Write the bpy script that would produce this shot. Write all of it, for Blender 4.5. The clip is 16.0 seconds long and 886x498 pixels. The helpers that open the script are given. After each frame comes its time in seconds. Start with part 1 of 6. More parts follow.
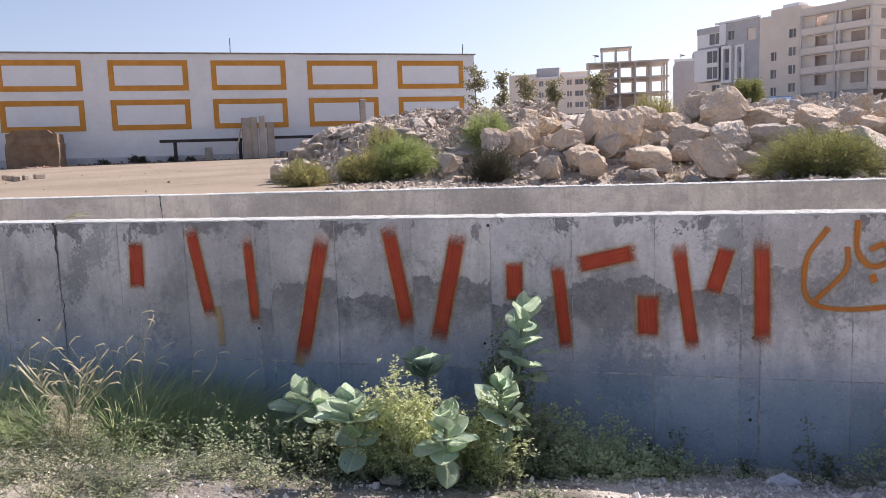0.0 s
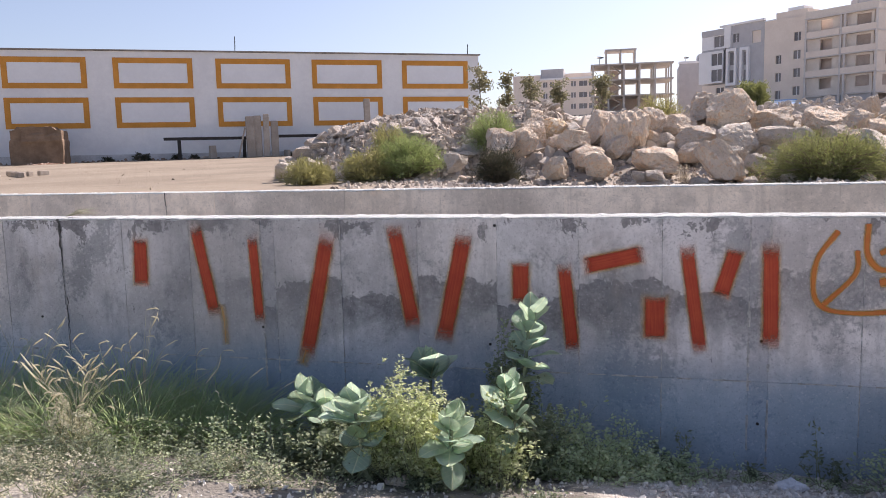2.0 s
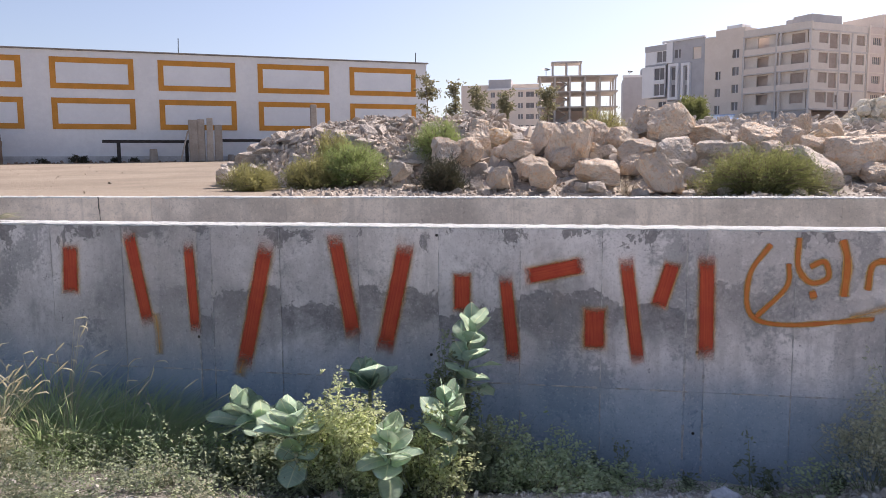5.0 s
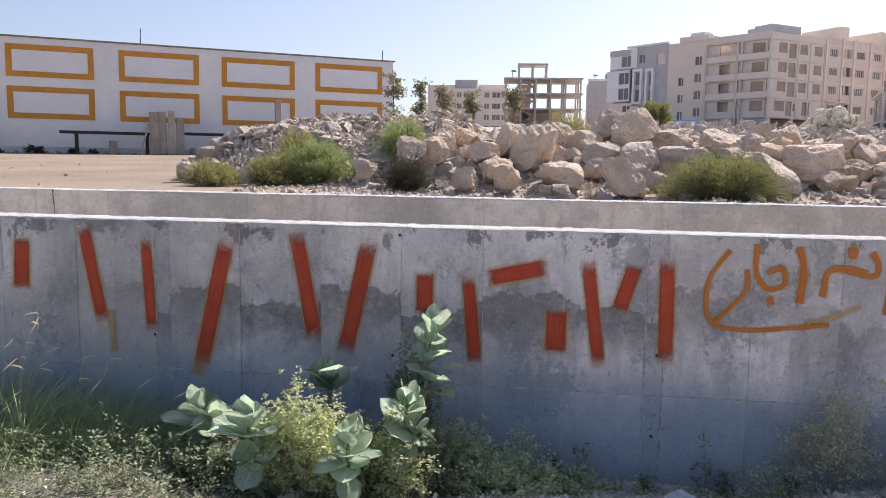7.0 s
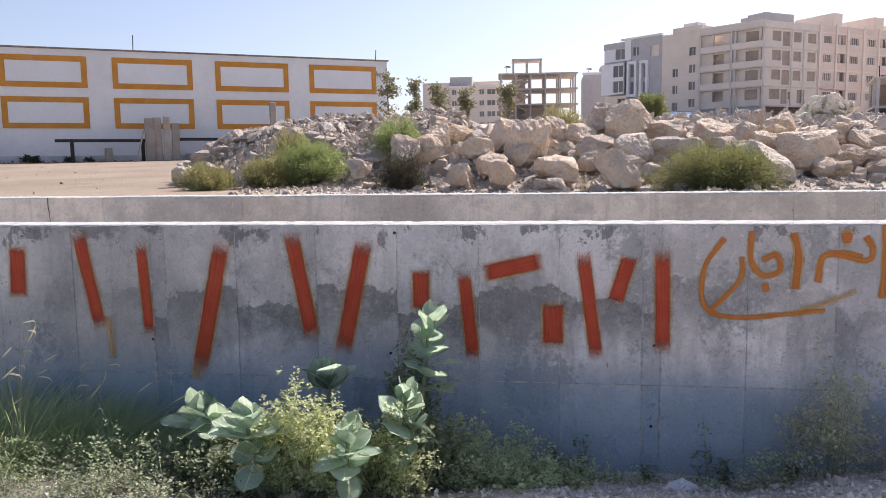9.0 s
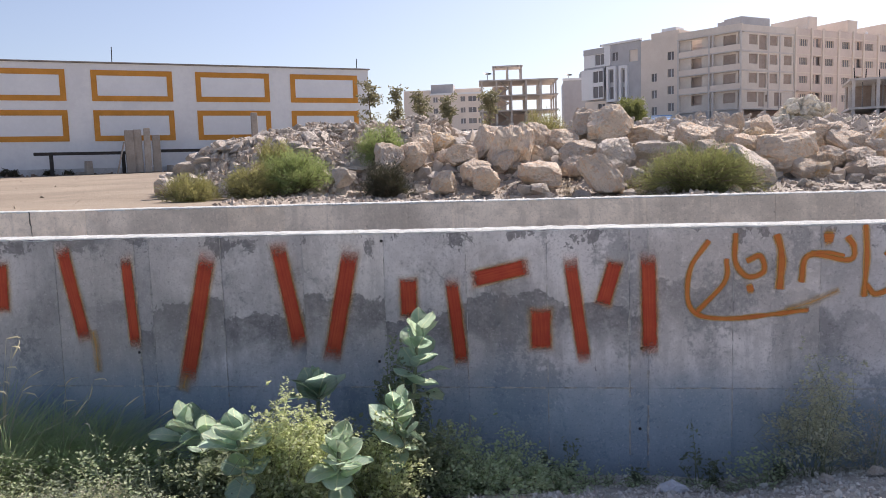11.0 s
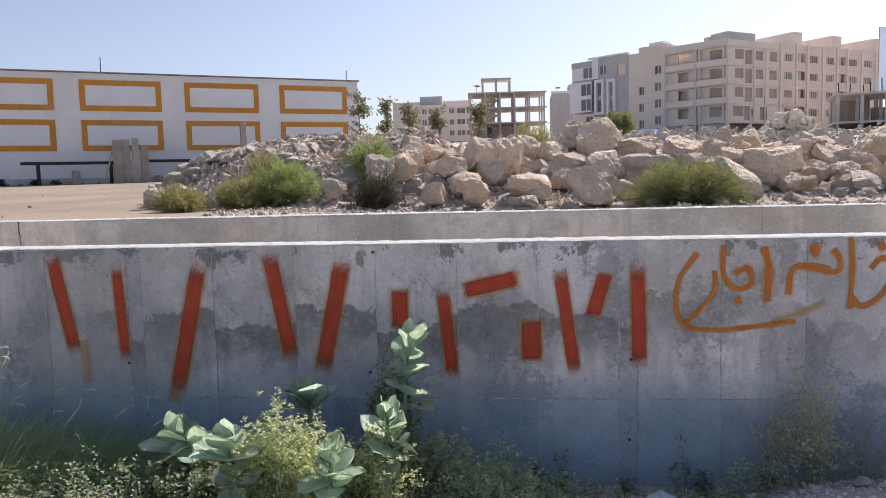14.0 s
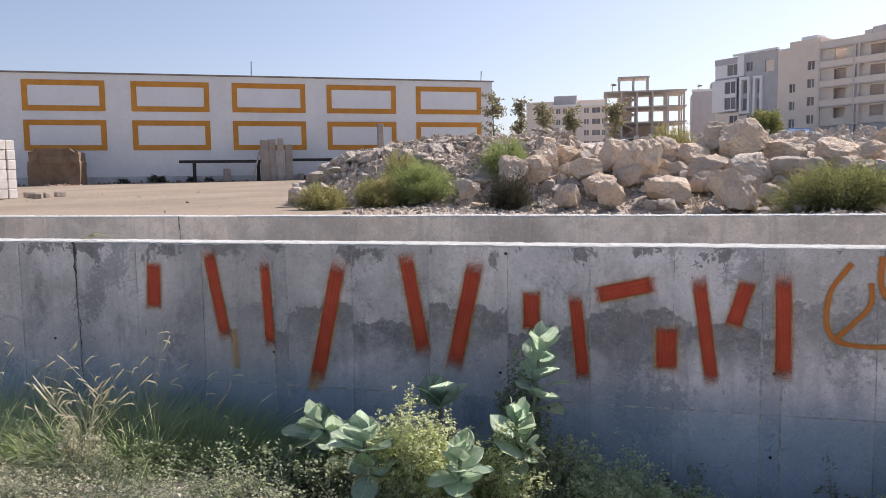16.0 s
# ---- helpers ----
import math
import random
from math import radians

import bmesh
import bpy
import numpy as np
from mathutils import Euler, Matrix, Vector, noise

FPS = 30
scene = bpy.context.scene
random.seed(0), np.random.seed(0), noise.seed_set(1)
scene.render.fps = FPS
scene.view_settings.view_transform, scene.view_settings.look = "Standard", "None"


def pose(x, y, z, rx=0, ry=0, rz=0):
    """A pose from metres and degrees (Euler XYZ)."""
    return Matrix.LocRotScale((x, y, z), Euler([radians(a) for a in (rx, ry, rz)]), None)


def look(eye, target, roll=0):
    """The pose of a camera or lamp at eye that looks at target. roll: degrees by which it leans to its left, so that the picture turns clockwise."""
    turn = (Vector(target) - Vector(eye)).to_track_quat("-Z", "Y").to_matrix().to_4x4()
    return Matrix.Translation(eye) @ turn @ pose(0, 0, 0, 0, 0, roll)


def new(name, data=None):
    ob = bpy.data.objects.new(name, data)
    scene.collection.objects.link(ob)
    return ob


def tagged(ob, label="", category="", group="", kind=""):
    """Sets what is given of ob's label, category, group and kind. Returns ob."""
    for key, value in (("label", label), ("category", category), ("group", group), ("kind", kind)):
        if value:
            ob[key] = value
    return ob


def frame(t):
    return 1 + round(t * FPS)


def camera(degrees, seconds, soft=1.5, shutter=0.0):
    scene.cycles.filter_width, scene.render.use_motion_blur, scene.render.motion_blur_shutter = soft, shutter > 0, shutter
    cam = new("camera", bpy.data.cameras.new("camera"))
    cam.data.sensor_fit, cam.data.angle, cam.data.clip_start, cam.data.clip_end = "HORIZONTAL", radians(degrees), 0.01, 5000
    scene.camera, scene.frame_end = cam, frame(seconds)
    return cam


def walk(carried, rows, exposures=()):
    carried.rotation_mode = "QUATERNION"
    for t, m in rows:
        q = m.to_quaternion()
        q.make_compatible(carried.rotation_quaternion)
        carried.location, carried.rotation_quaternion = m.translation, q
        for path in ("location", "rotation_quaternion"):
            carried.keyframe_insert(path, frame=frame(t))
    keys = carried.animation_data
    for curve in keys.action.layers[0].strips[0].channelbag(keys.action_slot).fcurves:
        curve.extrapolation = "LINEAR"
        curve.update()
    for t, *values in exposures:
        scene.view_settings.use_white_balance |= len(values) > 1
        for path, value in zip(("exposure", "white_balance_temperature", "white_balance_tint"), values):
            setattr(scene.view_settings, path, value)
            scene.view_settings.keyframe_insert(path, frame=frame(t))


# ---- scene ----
EXPOSURE = 0.67
cam = camera(60.1, 16.0, soft=0.7)
PATH = [
    (0, (0.398, -0.019, 2.415), (-0.101, 1.903, 2.177), -1.9),
    (0.5, (0.386, -0.002, 2.412), (-0.113, 1.92, 2.177), -1.9),
    (1, (0.367, -0.002, 2.408), (-0.135, 1.92, 2.175), -1.7),
    (1.5, (0.366, 0.0, 2.41), (-0.14, 1.921, 2.176), -1.8),
    (2, (0.368, 0.003, 2.409), (-0.137, 1.923, 2.172), -1.4),
    (2.5, (0.371, 0.005, 2.413), (-0.132, 1.926, 2.177), -1.2),
    (3, (0.371, 0.026, 2.41), (-0.131, 1.948, 2.177), -1.2),
    (3.5, (0.378, 0.033, 2.414), (-0.086, 1.964, 2.182), -1.1),
    (4, (0.384, 0.031, 2.415), (-0.021, 1.977, 2.19), -0.9),
    (4.2, (0.388, 0.035, 2.416), (0.001, 1.985, 2.195), -0.8),
    (6.3, (0.395, 0.075, 2.414), (0.042, 2.032, 2.196), -0.0),
    (6.5, (0.401, 0.093, 2.417), (0.082, 2.056, 2.198), -0.0),
    (7, (0.39, 0.073, 2.421), (0.113, 2.042, 2.2), 0.9),
    (7.5, (0.398, 0.065, 2.423), (0.119, 2.033, 2.207), 0.7),
    (8, (0.413, 0.064, 2.412), (0.134, 2.032, 2.195), 0.0),
    (8.5, (0.421, 0.073, 2.411), (0.139, 2.04, 2.183), -0.6),
    (11, (0.402, 0.061, 2.412), (0.168, 2.036, 2.204), -1.7),
    (11.5, (0.419, 0.066, 2.411), (0.226, 2.045, 2.201), -1.6),
    (12, (0.429, 0.066, 2.418), (0.29, 2.05, 2.208), -1.5),
    (12.5, (0.429, 0.056, 2.411), (0.337, 2.044, 2.212), -1.3),
    (13, (0.431, 0.051, 2.407), (0.364, 2.041, 2.214), -1.2),
    (13.5, (0.405, 0.021, 2.421), (0.318, 2.01, 2.234), -1.2),
    (14, (0.386, 0.031, 2.414), (0.183, 2.013, 2.235), -1.4),
    (14.5, (0.372, 0.044, 2.421), (0.044, 2.01, 2.247), -1.5),
    (15, (0.364, 0.027, 2.428), (-0.085, 1.968, 2.253), -1.4),
    (15.5, (0.371, -0.002, 2.426), (-0.146, 1.922, 2.252), -1.1),
    (16, (0.373, -0.004, 2.429), (-0.162, 1.915, 2.256), -0.8),
]
walk(cam, [(t, look(e, g, r)) for t, e, g, r in PATH], exposures=[(0, EXPOSURE - 0.02, 6180, 19.5), (2, EXPOSURE + 0.03, 6180, 19.5), (4, EXPOSURE, 6170, 19), (6.4, EXPOSURE - 0.06, 6170, 19), (8.5, EXPOSURE + 0.06, 6160, 19), (11, EXPOSURE - 0.08, 6150, 17), (12.4, EXPOSURE - 0.14, 6145, 16.5), (13.2, EXPOSURE - 0.15, 6140, 16), (14.6, EXPOSURE - 0.16, 6150, 17), (16, EXPOSURE - 0.13, 6150, 17)])

# ---- world and sun ----
SUN = Vector((0.50, 0.83, 1.0)).normalized()
world = bpy.data.worlds.new("sky")
scene.world = world
world.use_nodes = True
wn, wl = world.node_tree.nodes, world.node_tree.links
wn.clear()
sky = wn.new("ShaderNodeTexSky")
sky.sky_type, sky.sun_disc = "NISHITA", False
sky.sun_elevation = math.asin(SUN.z)
sky.sun_rotation = math.atan2(SUN.x, SUN.y)
sky.air_density, sky.dust_density, sky.ozone_density = 0.85, 1.5, 0.9
bg = wn.new("ShaderNodeBackground")
bg.inputs[1].default_value = 0.094
wo = wn.new("ShaderNodeOutputWorld")
dusty = wn.new("ShaderNodeHueSaturation")
dusty.inputs["Saturation"].default_value = 0.79
wl.new(sky.outputs[0], dusty.inputs["Color"])
wl.new(dusty.outputs[0], bg.inputs[0])
wl.new(bg.outputs[0], wo.inputs[0])
sun = new("sun", bpy.data.lights.new("sun", "SUN"))
sun.data.energy, sun.data.angle, sun.data.color = 4.4, radians(0.6), (1.0, 0.89, 0.76)
sun.matrix_world = look((0, 0, 40), Vector((0, 0, 40)) - SUN)


# ---- materials ----
class Mat:
    """A node material with a few shorthands."""

    def __init__(self, name, rough=0.9, metal=0.0, spec=0.3):
        self.m = bpy.data.materials.new(name)
        self.m.use_nodes = True
        self.n, self.l = self.m.node_tree.nodes, self.m.node_tree.links
        self.b = self.n["Principled BSDF"]
        self.b.inputs["Roughness"].default_value = rough
        self.b.inputs["Metallic"].default_value = metal
        self.b.inputs["Specular IOR Level"].default_value = spec
        self.pos = self.n.new("ShaderNodeNewGeometry").outputs["Position"]
        self.co = self.pos

    def local(self):
        self.co = self.n.new("ShaderNodeTexCoord").outputs["Object"]
        return self

    def stretch(self, x, y, z):
        n = self.n.new("ShaderNodeMapping")
        n.inputs["Scale"].default_value = (x, y, z)
        self.l.new(self.co, n.inputs["Vector"])
        return n.outputs[0]

    def noise(self, scale, detail=5, rough=0.6, co=None, distort=0.0):
        n = self.n.new("ShaderNodeTexNoise")
        n.inputs["Scale"].default_value, n.inputs["Detail"].default_value = scale, detail
        n.inputs["Roughness"].default_value, n.inputs["Distortion"].default_value = rough, distort
        self.l.new(co or self.co, n.inputs["Vector"])
        return n.outputs[0]

    def voronoi(self, scale, co=None, out="Distance"):
        n = self.n.new("ShaderNodeTexVoronoi")
        n.inputs["Scale"].default_value = scale
        self.l.new(co or self.co, n.inputs["Vector"])
        return n.outputs[out]

    def ramp(self, fac, *stops):
        n = self.n.new("ShaderNodeValToRGB")
        e = n.color_ramp.elements
        while len(e) < len(stops):
            e.new(0.5)
        for k, (p, c) in zip(e, stops):
            k.position, k.color = p, (*c, 1) if isinstance(c, tuple) else (c, c, c, 1)
        self.l.new(fac, n.inputs[0])
        return n.outputs[0]

    def mix(self, fac, a, b, blend="MIX"):
        n = self.n.new("ShaderNodeMix")
        n.data_type, n.blend_type = "RGBA", blend
        for v, k in ((fac, 0), (a, 6), (b, 7)):
            if isinstance(v, (int, float)):
                n.inputs[k].default_value = v if k == 0 else (v, v, v, 1)
            elif isinstance(v, tuple):
                n.inputs[k].default_value = (*v, 1)
            else:
                self.l.new(v, n.inputs[k])
        return n.outputs[2]

    def math(self, op, a, b=0.0, c=0.0):
        n = self.n.new("ShaderNodeMath")
        n.operation = op
        for i, v in enumerate((a, b, c)):
            if isinstance(v, (int, float)):
                n.inputs[i].default_value = v
            else:
                self.l.new(v, n.inputs[i])
        return n.outputs[0]

    def axis(self, k, co=None):
        n = self.n.new("ShaderNodeSeparateXYZ")
        self.l.new(co or self.co, n.inputs[0])
        return n.outputs[k]

    def span(self, v, a, b):
        """0 below a, 1 above b."""
        n = self.n.new("ShaderNodeMapRange")
        n.interpolation_type = "SMOOTHSTEP"
        n.inputs[1].default_value, n.inputs[2].default_value = a, b
        self.l.new(v, n.inputs[0])
        return n.outputs[0]

    def chance(self, island=False):
        if island:
            return self.n.new("ShaderNodeNewGeometry").outputs["Random Per Island"]
        return self.n.new("ShaderNodeObjectInfo").outputs["Random"]

    def color(self, c):
        if isinstance(c, tuple):
            self.b.inputs["Base Color"].default_value = (*c, 1)
        else:
            self.l.new(c, self.b.inputs["Base Color"])
        return self

    def bump(self, h, strength=0.4, distance=0.01):
        n = self.n.new("ShaderNodeBump")
        n.inputs["Strength"].default_value, n.inputs["Distance"].default_value = strength, distance
        self.l.new(h, n.inputs["Height"])
        self.l.new(n.outputs[0], self.b.inputs["Normal"])
        return self

    def leafy(self, c, amount):
        """Lets light through a thin leaf."""
        t = self.n.new("ShaderNodeBsdfTranslucent")
        s = self.n.new("ShaderNodeMixShader")
        s.inputs[0].default_value = amount
        if isinstance(c, tuple):
            t.inputs[0].default_value = (*c, 1)
        else:
            self.l.new(c, t.inputs[0])
        out = self.n["Material Output"]
        self.l.new(self.b.outputs[0], s.inputs[1])
        self.l.new(t.outputs[0], s.inputs[2])
        self.l.new(s.outputs[0], out.inputs[0])
        return self


def simple(name, c1, c2, scale, rough=0.9, bump=0.3, dist=0.01, metal=0.0, local=False, vary=0.0, island=False):
    """Two tones over two sizes of mottling, with fine relief."""
    k = Mat(name, rough, metal)
    if local:
        k.local()
    big, fine = k.noise(scale, 4), k.noise(scale * 9, 6, 0.7)
    f = k.math("ADD", k.math("MULTIPLY", big, 0.6), k.math("MULTIPLY", fine, 0.4))
    c = k.mix(k.span(f, 0.35, 0.65), c1, c2)
    if vary:
        v = k.math("MULTIPLY_ADD", k.chance(island), 2 * vary, 1 - vary)
        c = k.mix(1.0, c, k.ramp(v, (0, 0.0), (1, 1.0)), "MULTIPLY") if vary > 1 else k.mix(1.0, c, k.mix(k.chance(island), (1 - vary,) * 3, (1.0,) * 3), "MULTIPLY")
    k.color(c)
    if bump:
        k.bump(fine, bump, dist)
    return k.m


def concrete(name, tint, worn):
    """Shuttered concrete: cloudy greys, drip streaks, pores, an upper skin that has flaked off in ragged patches."""
    k = Mat(name, 0.88)
    z = k.axis(2)
    cloud = k.noise(1.3, 6, 0.62)
    fine = k.noise(28, 8, 0.75)
    drip = k.noise(1.0, 5, 0.6, k.stretch(9, 9, 0.8))
    light = tuple(c * 1.22 for c in tint)
    dark = tuple(c * 0.72 for c in tint)
    c = k.mix(k.span(cloud, 0.36, 0.66), dark, light)
    c = k.mix(k.math("MULTIPLY", k.span(drip, 0.50, 0.66), 0.45), c, tuple(v * 0.62 for v in tint))
    c = k.mix(k.math("MULTIPLY", k.span(fine, 0.50, 0.72), 0.5), c, tuple(v * 1.35 for v in tint))
    speck = k.noise(75, 6, 0.8)
    c = k.mix(k.math("MULTIPLY", k.span(speck, 0.53, 0.64), 0.55), c, tuple(v * 0.5 for v in tint))
    mott = k.noise(7, 6, 0.7, None, 0.4)
    c = k.mix(k.math("MULTIPLY", k.span(mott, 0.48, 0.64), 0.5), c, tuple(v * 0.72 for v in tint))
    if worn:
        # the pale skin ends in a ragged line at mid height; the bared face below it is dark and fades downwards
        wide = k.noise(0.9, 3, 0.5)
        rag = k.noise(5.5, 10, 0.72, None, 0.3)
        line = k.math("ADD", 1.60, k.math("ADD", k.math("MULTIPLY", k.math("SUBTRACT", wide, 0.5), 0.5), k.math("MULTIPLY", k.math("SUBTRACT", rag, 0.5), 0.50)))
        line = k.math("ADD", line, k.math("MULTIPLY", k.math("SUBTRACT", k.chance(), 0.5), 0.22))
        deep = k.math("SUBTRACT", line, z)
        below = k.math("MULTIPLY", k.span(deep, 0.0, 0.012), k.math("SUBTRACT", 1.0, k.span(k.math("ADD", deep, k.math("MULTIPLY", k.math("SUBTRACT", cloud, 0.5), 0.35)), 0.05, 0.30)))
        below = k.math("MULTIPLY", below, k.math("MULTIPLY", k.span(k.axis(0), -2.9, -1.9), k.math("SUBTRACT", 1.0, k.math("MULTIPLY", k.span(k.axis(0), 0.9, 1.5), 0.6))))
        spots = k.span(k.math("ADD", k.noise(4.2, 10, 0.72, k.stretch(1.0, 1.0, 0.8), 0.3), k.math("MULTIPLY", k.span(z, 1.80, 2.03), 0.12)), 0.645, 0.655)
        flake = k.math("MAXIMUM", below, spots)
        # a chalky rim where the skin is lifting
        lift = k.math("MULTIPLY", k.span(deep, -0.035, -0.004), k.math("SUBTRACT", 1.0, k.span(deep, 0.0, 0.004)))
        lift = k.math("MULTIPLY", lift, k.span(k.noise(9, 7, 0.7), 0.46, 0.58))
        c = k.mix(k.math("MULTIPLY", lift, 0.8), c, (0.62, 0.60, 0.58))
        belt = k.math("SUBTRACT", 1.0, k.math("MULTIPLY", k.math("ABSOLUTE", k.math("SUBTRACT", z, 1.5)), 3.5))
        c = k.mix(k.math("MULTIPLY", flake, 0.85), c, k.mix(k.span(fine, 0.4, 0.62), (0.17, 0.165, 0.17), (0.28, 0.27, 0.27)))
        smear = k.span(k.math("ADD", k.noise(2.0, 6, 0.65, k.stretch(1.0, 1.0, 0.5)), k.math("MULTIPLY", belt, 0.08)), 0.56, 0.70)
        c = k.mix(k.math("MULTIPLY", smear, 0.52), c, (0.21, 0.21, 0.215))
        scuff = k.math("ADD", k.noise(1.9, 5, 0.6, k.stretch(1.0, 1.0, 0.8)), k.math("MULTIPLY", k.math("SUBTRACT", k.noise(34, 5, 0.75), 0.5), 0.45))
        c = k.mix(k.math("MULTIPLY", k.span(scuff, 0.555, 0.64), 0.55), c, (0.20, 0.21, 0.22))
        chalk = k.span(k.noise(1.7, 7, 0.7, k.stretch(1.3, 1, 0.9)), 0.58, 0.64)
        c = k.mix(k.math("MULTIPLY", chalk, 0.5), c, (0.56, 0.54, 0.52))
        # one broad weathered stain beside the cracked joint
        sx = k.math("MULTIPLY", k.span(k.axis(0), -3.05, -2.75), k.math("SUBTRACT", 1.0, k.span(k.math("ADD", k.axis(0), k.math("MULTIPLY", k.math("SUBTRACT", wide, 0.5), 1.2)), -2.1, -1.6)))
        c = k.mix(k.math("MULTIPLY", sx, k.math("ADD", 0.30, k.math("MULTIPLY", rag, 0.35))), c, (0.25, 0.25, 0.255))
        rust = k.span(k.noise(0.9, 5, 0.6, k.stretch(1.6, 1.6, 0.7)), 0.58, 0.72)
        c = k.mix(k.math("MULTIPLY", rust, 0.4), c, (0.44, 0.37, 0.30))
        peel = k.span(k.math("ADD", k.noise(3.1, 9, 0.75, k.stretch(1.0, 1.0, 0.6), 0.5), k.math("MULTIPLY", k.math("SUBTRACT", k.noise(55, 4, 0.8), 0.5), 0.35)), 0.60, 0.66)
        c = k.mix(k.math("MULTIPLY", peel, 0.45), c, (0.19, 0.20, 0.22))
        # lower pour's own bluer tone, with the blue of skylit shade painted in
        low_blue_shade = k.math("MULTIPLY", k.math("SUBTRACT", 1.0, k.span(k.math("ADD", z, k.math("MULTIPLY", cloud, 0.5)), 1.15, 1.58)), 0.62)
        c = k.mix(low_blue_shade, c, (0.215, 0.345, 0.475))
    else:
        ochre = k.math("MULTIPLY", k.span(k.noise(0.8, 6, 0.65, k.stretch(1.2, 1, 1.6)), 0.56, 0.68), 0.45)
        c = k.mix(ochre, c, (0.72, 0.50, 0.34))
    # dark pits and pale grains over the whole face
    pit = k.span(k.noise(46, 5, 0.75, None, 0.3), 0.56, 0.66)
    c = k.mix(k.math("MULTIPLY", pit, 0.5), c, k.mix(1.0, c, 0.45, "MULTIPLY"))
    grain = k.span(k.noise(62, 4, 0.8), 0.58, 0.68)
    c = k.mix(k.math("MULTIPLY", grain, 0.4), c, tuple(v * 1.3 for v in tint))
    c = k.mix(1.0, c, k.mix(k.chance(), (0.86, 0.86, 0.88), (1.05, 1.02, 1.0)), "MULTIPLY")
    k.color(c)
    pores = k.span(k.voronoi(70), 0.0, 0.12)
    k.bump(k.math("ADD", k.math("MULTIPLY", fine, 0.6), k.math("MULTIPLY", pores, 0.35)), 1.0, 0.010)
    return k.m


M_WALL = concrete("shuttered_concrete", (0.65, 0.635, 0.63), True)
M_FARWALL = concrete("pale_concrete", (0.80, 0.71, 0.59), False)
M_CAP = simple("bleached_mortar", (0.68, 0.695, 0.67), (0.87, 0.89, 0.86), 9, 0.95, 1.0, 0.03)


def ground_material():
    k = Mat("earth", 0.95)
    y = k.axis(1)
    big, mid, fine = k.noise(0.35, 5), k.noise(2.4, 7, 0.65), k.noise(34, 8, 0.75)
    near = k.mix(k.span(mid, 0.38, 0.62), (0.44, 0.405, 0.355), (0.60, 0.56, 0.50))
    sand = k.mix(k.span(big, 0.38, 0.62), (0.285, 0.235, 0.18), (0.36, 0.30, 0.23))
    sand = k.mix(k.math("MULTIPLY", k.span(mid, 0.5, 0.7), 0.5), sand, (0.285, 0.24, 0.185))
    rub = k.mix(k.span(mid, 0.4, 0.6), (0.34, 0.30, 0.26), (0.52, 0.465, 0.40))
    soil = k.mix(k.span(mid, 0.38, 0.62), (0.165, 0.15, 0.13), (0.32, 0.30, 0.265))
    weedy = k.math("MULTIPLY", k.span(k.math("ADD", y, mid), 3.2, 3.7), k.math("SUBTRACT", 1.0, k.span(k.math("ADD", k.axis(0), mid), 0.3, 1.1)))
    near = k.mix(weedy, near, soil)
    lean = k.math("DIVIDE", k.axis(0), k.math("MAXIMUM", y, 1.0))
    sand = k.mix(k.span(k.math("ADD", lean, k.math("MULTIPLY", k.math("SUBTRACT", mid, 0.5), 0.15)), -0.33, -0.22), sand, rub)
    c = k.mix(k.span(y, 5.2, 5.9), near, sand)
    c = k.mix(k.math("MULTIPLY", k.span(fine, 0.4, 0.7), 0.35), c, k.mix(1.0, c, 0.6, "MULTIPLY"))
    k.color(c)
    grit = k.voronoi(45)
    k.bump(k.math("ADD", fine, k.math("MULTIPLY", grit, 0.7)), 0.7, 0.02)
    return k.m


M_GROUND = ground_material()


def stone_material(name, c1, c2, c3, scale, crack=True):
    """Broken stone in its own coordinates, each piece of a tone of its own."""
    k = Mat(name, 0.93).local()
    big, mid, fine = k.noise(scale, 5, 0.6), k.noise(scale * 4, 7, 0.7), k.noise(scale * 22, 8, 0.75)
    c = k.mix(k.span(big, 0.35, 0.6), c1, c2)
    c = k.mix(k.math("MULTIPLY", k.span(mid, 0.50, 0.60), 0.75), c, c3)
    c = k.mix(k.math("MULTIPLY", k.span(k.noise(scale * 2.2, 8, 0.75, None, 0.6), 0.52, 0.60), 0.32), c, tuple(v * 0.55 for v in c1))
    c = k.mix(1.0, c, k.mix(k.chance(), (0.80, 0.79, 0.79), (1.04, 1.0, 0.95)), "MULTIPLY")
    c = k.mix(k.math("MULTIPLY", k.span(fine, 0.45, 0.75), 0.3), c, k.mix(1.0, c, 0.55, "MULTIPLY"))
    k.color(c)
    pits = k.span(k.voronoi(scale * 7), 0.05, 0.35)
    seam = k.math("ABSOLUTE", k.math("SUBTRACT", k.noise(scale * 1.3, 6, 0.65, None, 0.8), 0.5))
    c = k.mix(k.math("MULTIPLY", k.math("SUBTRACT", 1.0, k.span(seam, 0.002, 0.010)), 0.4), c, k.mix(1.0, c, 0.4, "MULTIPLY"))
    c = k.mix(k.math("MULTIPLY", k.math("SUBTRACT", 1.0, k.span(k.voronoi(scale * 5), 0.06, 0.16)), 0.35), c, k.mix(1.0, c, 0.5, "MULTIPLY"))
    k.color(c)
    k.bump(k.math("ADD", k.math("MULTIPLY", mid, 1.4), k.math("ADD", k.math("MULTIPLY", fine, 0.6), k.math("MULTIPLY", pits, 0.35))), 0.9, 0.035)
    return k.m


